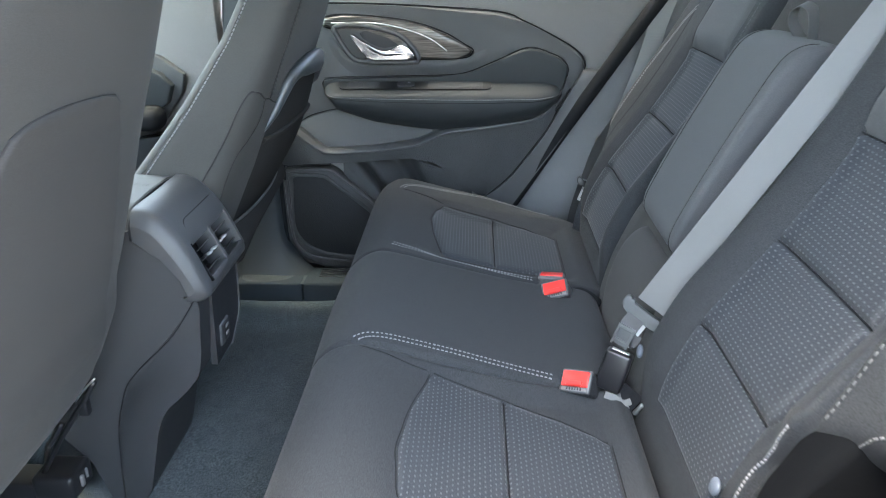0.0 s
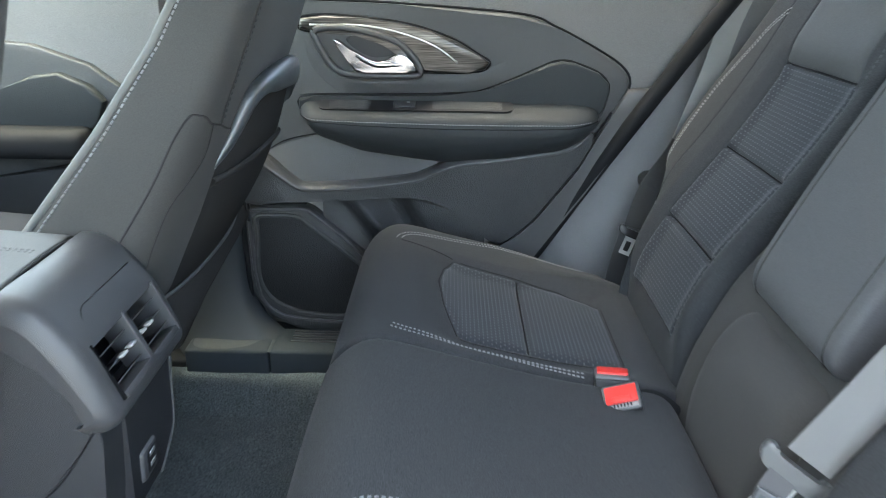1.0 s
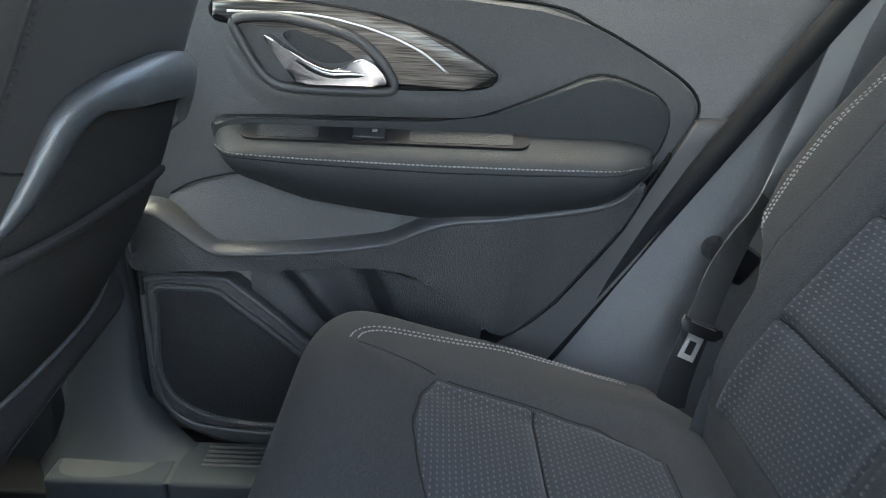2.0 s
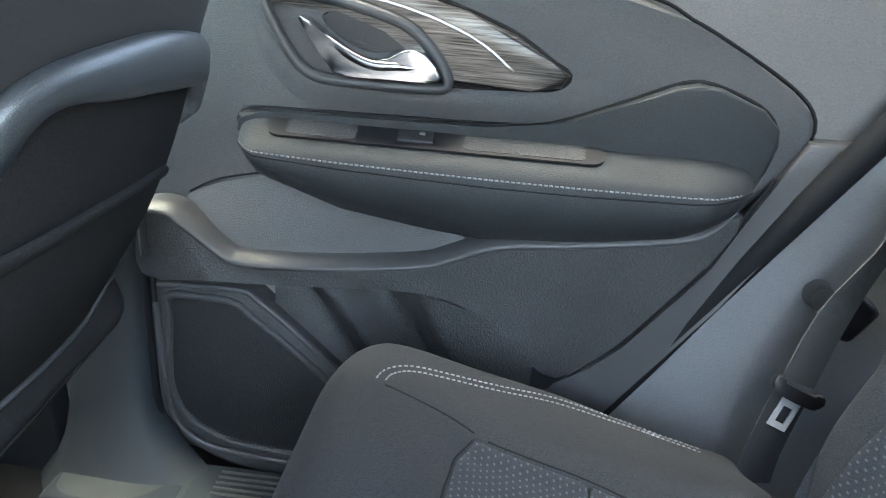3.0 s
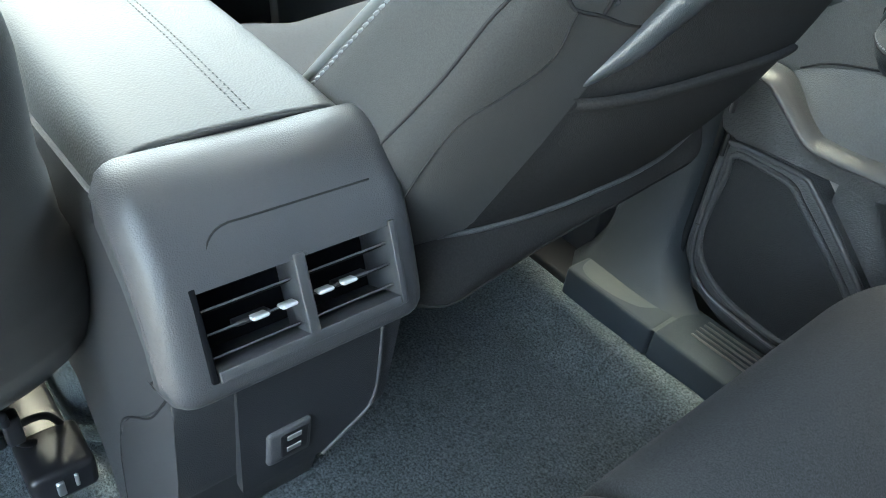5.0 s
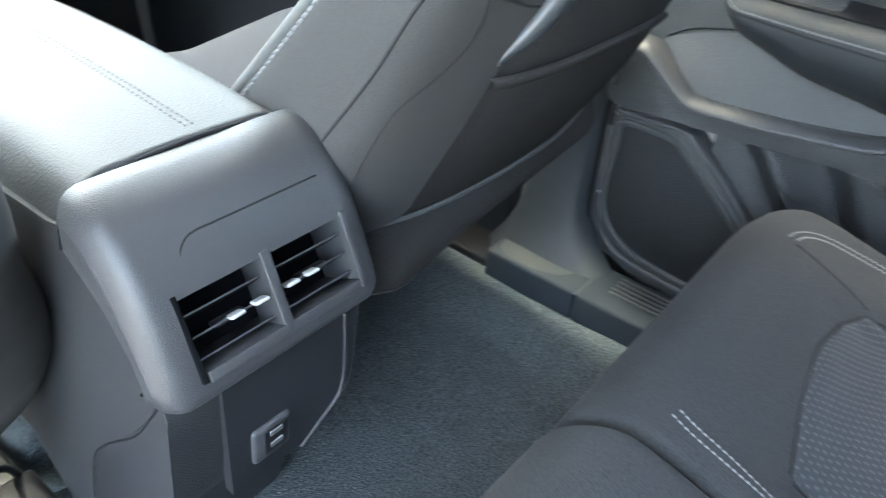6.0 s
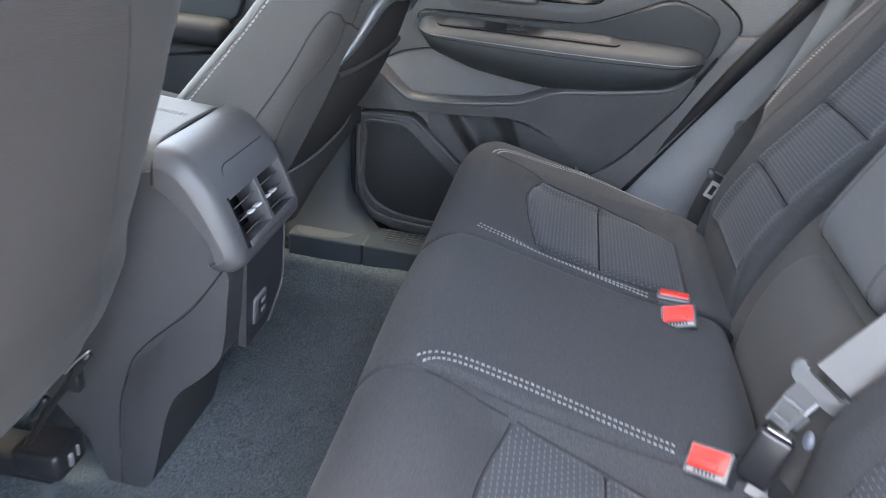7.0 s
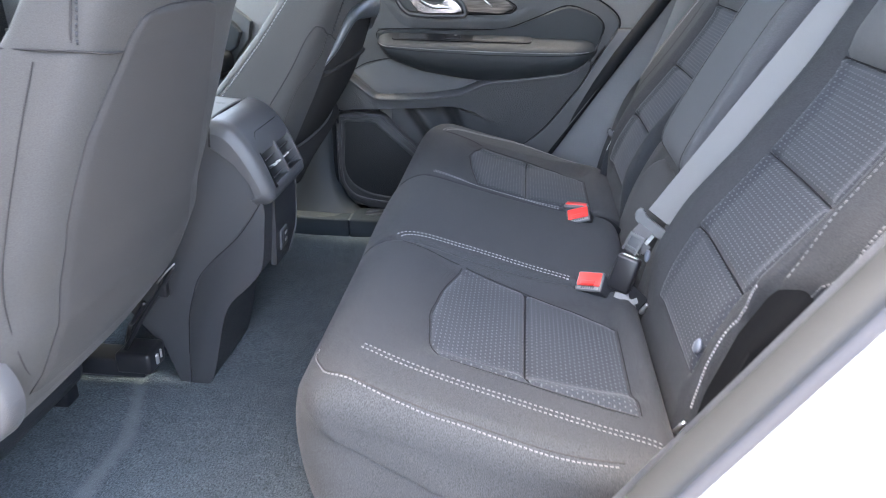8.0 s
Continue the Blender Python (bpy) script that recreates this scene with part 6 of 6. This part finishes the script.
def back_pocket():
    """Flat cloth panel with a rounded top on the driver seat back, raised a little at its edge."""
    zl, yl = [0.30, 0.467, 0.523, 0.56, 0.613, 0.65, 0.69, 0.712, 0.726, 0.733, 0.736], [0.560, 0.563, 0.566, 0.562, 0.552, 0.534, 0.512, 0.502, 0.490, 0.470, 0.43]
    zr, yr = [0.30, 0.50, 0.644, 0.69, 0.715, 0.726, 0.732, 0.736], [0.205, 0.225, 0.255, 0.270, 0.282, 0.300, 0.335, 0.40]
    rows = []
    for z in np.concatenate([np.linspace(0.30, 0.68, 50), np.linspace(0.684, 0.736, 22)]):
        y0, y1 = float(np.interp(z, zl, yl)), float(np.interp(z, zr, yr))
        r = []
        for k in np.linspace(0, 1, 60):
            y = y0 + (y1 - y0) * k
            e = min(abs(y - y0), abs(y - y1), 0.736 - z)
            r.append((driver_x(y, z) + 0.0006 + 0.0042 * math.sqrt(min(1.0, e / 0.007)), -y, z))
        rows.append(r)
    grid_mesh("back_pocket", rows, CLOTH_POCKET, driver_back, "flat grey cloth panel with a rounded top")
    rim = [r[0] for r in rows] + rows[-1] + [r[-1] for r in rows[::-1]]
    tube("pocket_seam", [(x + 0.0002, y, z) for x, y, z in rim], 0.0010, SEAM_SOFT, driver_back, sides=6)


back_pocket()


def map_pocket():
    """Pocket on the passenger seat back with a stiff curved lip."""
    lip = spline([(0.528, 0.596), (0.531, 0.625), (0.522, 0.648), (0.492, 0.661), (0.410, 0.668), (0.355, 0.6665), (0.305, 0.662), (0.275, 0.653), (0.262, 0.640), (0.256, 0.624), (0.250, 0.606), (0.241, 0.584), (0.220, 0.550)], 70)
    pts, band = [], []
    for i, (y, z) in enumerate(lip):
        k = 1 - i / 69
        x = seat_x(min(y, 0.54), z) + 0.004 + 0.016 * k ** 0.5
        pts.append((x, y, z))
        w = float(np.interp(i / 69, [0, 0.08, 0.6, 0.9, 1], [0.3, 0.9, 0.85, 0.5, 0.1]))
        turn = min(1.0, max(0.0, (0.44 - y) / 0.19)) ** 2
        dy, dz = 0.90 * turn, -0.93 + 0.60 * turn
        sec = [(-0.016, 0.0), (-0.012, -0.006), (-0.003, -0.011), (0.007, -0.010), (0.013, -0.003), (0.0145, 0.006), (0.013, 0.020), (0.009, 0.036), (0.002, 0.041), (-0.006, 0.040)]
        band.append([(x + a * w, y + dy * b * w, z + dz * b * w) for a, b in sec])
    lipm = grid_mesh("pocket_lip", band, LIP, passenger, "satin dark stiff pocket lip", flip=True)
    mesh_of("lip_end", band[0], [tuple(range(len(band[0])))], LIP, lipm)
    rows = []
    for i, (y, z) in enumerate(lip):
        k = i / 69
        yb = float(np.interp(k, [0, 0.12, 0.30, 1.0], [0.560, 0.550, 0.490, 0.188]))
        zb = float(np.interp(k, [0, 0.12, 0.30, 1.0], [0.505, 0.445, 0.405, 0.386]))
        r = []
        for v in np.linspace(0, 1, 18):
            yy, zz = y + (yb - y) * v, z + (zb - z) * v
            bag = (pts[i][0] - seat_x(min(y, 0.54), z)) * (1 - v) + 0.014 * v + 0.016 * math.sin(math.pi * v) * math.sin(math.pi * min(1, k + 0.1))
            r.append((seat_x(min(max(yy, 0.19), 0.54), zz) + bag, yy, zz))
        rows.append(r)
    grid_mesh("pocket_bag", rows, CLOTH_DARK, passenger, "dark cloth pocket bag")
    fold = spline([(seat_x(y, z) + h, y, z) for y, z, h in ((0.226, 0.545, 0.014), (0.245, 0.550, 0.024), (0.29, 0.5555, 0.031), (0.34, 0.560, 0.034), (0.40, 0.562, 0.036), (0.45, 0.561, 0.036), (0.49, 0.556, 0.034))], 50)
    strip = [[(x - 0.003, y, z + 0.003), (x + 0.001, y, z + 0.002), (x + 0.002, y, z), (x + 0.001, y, z - 0.003), (x - 0.001, y, z - 0.006), (x - 0.006, y, z - 0.010)] for x, y, z in fold]
    grid_mesh("pocket_fold", strip, CLOTH_DARK, passenger, "rolled hem of the bag", flip=True)
    hem = [r[-1] for r in rows] + [r for r in rows[-1][::-1]][:12]
    tube("pocket_hem", [(x + 0.002, y, z) for x, y, z in hem], 0.0030, PLASTIC, passenger, "raised hem", sides=6)
    # lower skirt of the backrest, hanging below the hem and curling under
    skirt = []
    for y in np.linspace(0.140, 0.590, 40):
        side = max(0.0, abs(y - 0.365) / 0.225 - 0.75) / 0.25
        inset = 0.055 * side ** 2
        top = np.interp(y, [0.14, 0.188, 0.49, 0.59], [0.400, 0.390, 0.408, 0.44])
        low = np.interp(y, [0.14, 0.20, 0.30, 0.59], [0.322, 0.328, 0.350, 0.385])
        xt = seat_x(min(max(y, 0.15), 0.58), top) + 0.006
        skirt.append([(xt - inset * 0.6, y, top), (-0.436 - inset, y, top * 0.7 + low * 0.3), (-0.430 - inset, y, top * 0.35 + low * 0.65), (-0.431 - inset, y, low + 0.008), (-0.437 - inset, y, low), (-0.452 - inset, y, low - 0.006),
                      (-0.49 - inset, y, low - 0.022), (-0.56, y, low - 0.060)])
    grid_mesh("lower_skirt", skirt, CLOTH_DARK, passenger, "dark cloth lower skirt", flip=True)
    tube("skirt_edge", [(r[4][0] + 0.001, r[4][1], r[4][2]) for r in skirt[1:-1]], 0.0016, CLOTH_DARK, passenger, "stitched lower edge", sides=6)


map_pocket()


def under_seat():
    """Rail end, wiring and recliner cover of the driver seat."""
    t = thing("seat_track", "black steel seat track end with cable clips", "seat track", at=(-0.68, -0.12, 0.0))
    block("track_foot", (-0.95, -0.14, -0.005), (-0.84, -0.105, 0.05), 0.006, BLACK, t)
    block("track_end", (-0.95, -0.150, 0.046), (-0.646, -0.095, 0.084), 0.006, BLACK, t)
    block("track_latch", (-0.70, -0.152, 0.054), (-0.632, -0.088, 0.098), 0.008, BLACK, t)
    block("track_clip", (-0.634, -0.130, 0.066), (-0.628, -0.122, 0.086), 0.002, STEEL, t, "bright metal clip")
    block("track_clip", (-0.634, -0.112, 0.070), (-0.629, -0.108, 0.088), 0.0015, STEEL, t, "bright metal clip")
    tube("cable", spline([(-0.69, -0.13, 0.09), (-0.662, -0.145, 0.13), (-0.630, -0.150, 0.18), (-0.59, -0.156, 0.235), (-0.556, -0.160, 0.285)], 24), 0.0045, BLACK, t, "black cable")
    tube("cable", spline([(-0.70, -0.10, 0.09), (-0.676, -0.12, 0.14), (-0.642, -0.165, 0.175), (-0.61, -0.175, 0.22)], 24), 0.004, BLACK, t, "black cable")
    block("wire_clip", (-0.592, -0.160, 0.222), (-0.576, -0.146, 0.254), 0.003, BLACK, t, "black wire clip")
    # Steel sliver added for a specular glint where the cable ends
    tube("track_clip", spline([(-0.590, -0.161, 0.250), (-0.574, -0.163, 0.270), (-0.553, -0.163, 0.291)], 10), 0.0016, STEEL, t, "bright metal clip", sides=6)
    c = Vector((-0.585, -0.622, 0.335))
    prof = [(0.0, -0.010), (0.018, -0.011), (0.034, -0.013), (0.040, -0.017), (0.046, -0.020), (0.053, -0.018), (0.058, -0.010), (0.060, 0.012)]
    rows = [[(c.x + r * 1.1 * math.cos(k), c.y + h, c.z + r * 1.1 * math.sin(k)) for k in np.linspace(0, 2 * math.pi, 41)] for r, h in prof]
    grid_mesh("recliner_cover", rows, PLASTIC_SATIN, driver, "dark grey dished recliner cover", flip=True)


under_seat()


def bench_hardware():
    """Recliner shield beside the near seat back and the anchor brackets in the gaps."""
    t = thing("recliner_shield", "dull black recliner shield beside the seat back", "recliner shield", at=(0.30, -0.63, 0.30))
    # Plate coloured near-black to stand in for the shaded hollow under the bolster
    plate("shield", [(0.226, 0.24), (0.240, 0.33), (0.264, 0.41), (0.291, 0.464), (0.322, 0.503), (0.345, 0.520), (0.46, 0.520), (0.46, 0.24)], -0.50, -0.545, 0.014, VOID, t, "side shield, near-black for the hollow's shade", segments=4)
    ring = [(0.315 + 0.045 * math.cos(k), -0.548, 0.36 + 0.045 * math.sin(k)) for k in np.linspace(0, 2 * math.pi, 33)]
    tube("round_cover", ring, 0.012, BLACK, t, "round black cover", sides=8, up=(0, 1, 0), caps=False)
    for y in (-0.505, -0.205):
        b = tube("anchor_bracket", spline([(0.222, y, 0.290), (0.214, y + 0.003, 0.276), (0.218, y + 0.014, 0.268), (0.224, y + 0.02, 0.272)], 14), 0.003, STEEL)
        tagged(b, "small steel child-seat anchor in the seat gap", "anchor", "seat anchors")


bench_hardware()
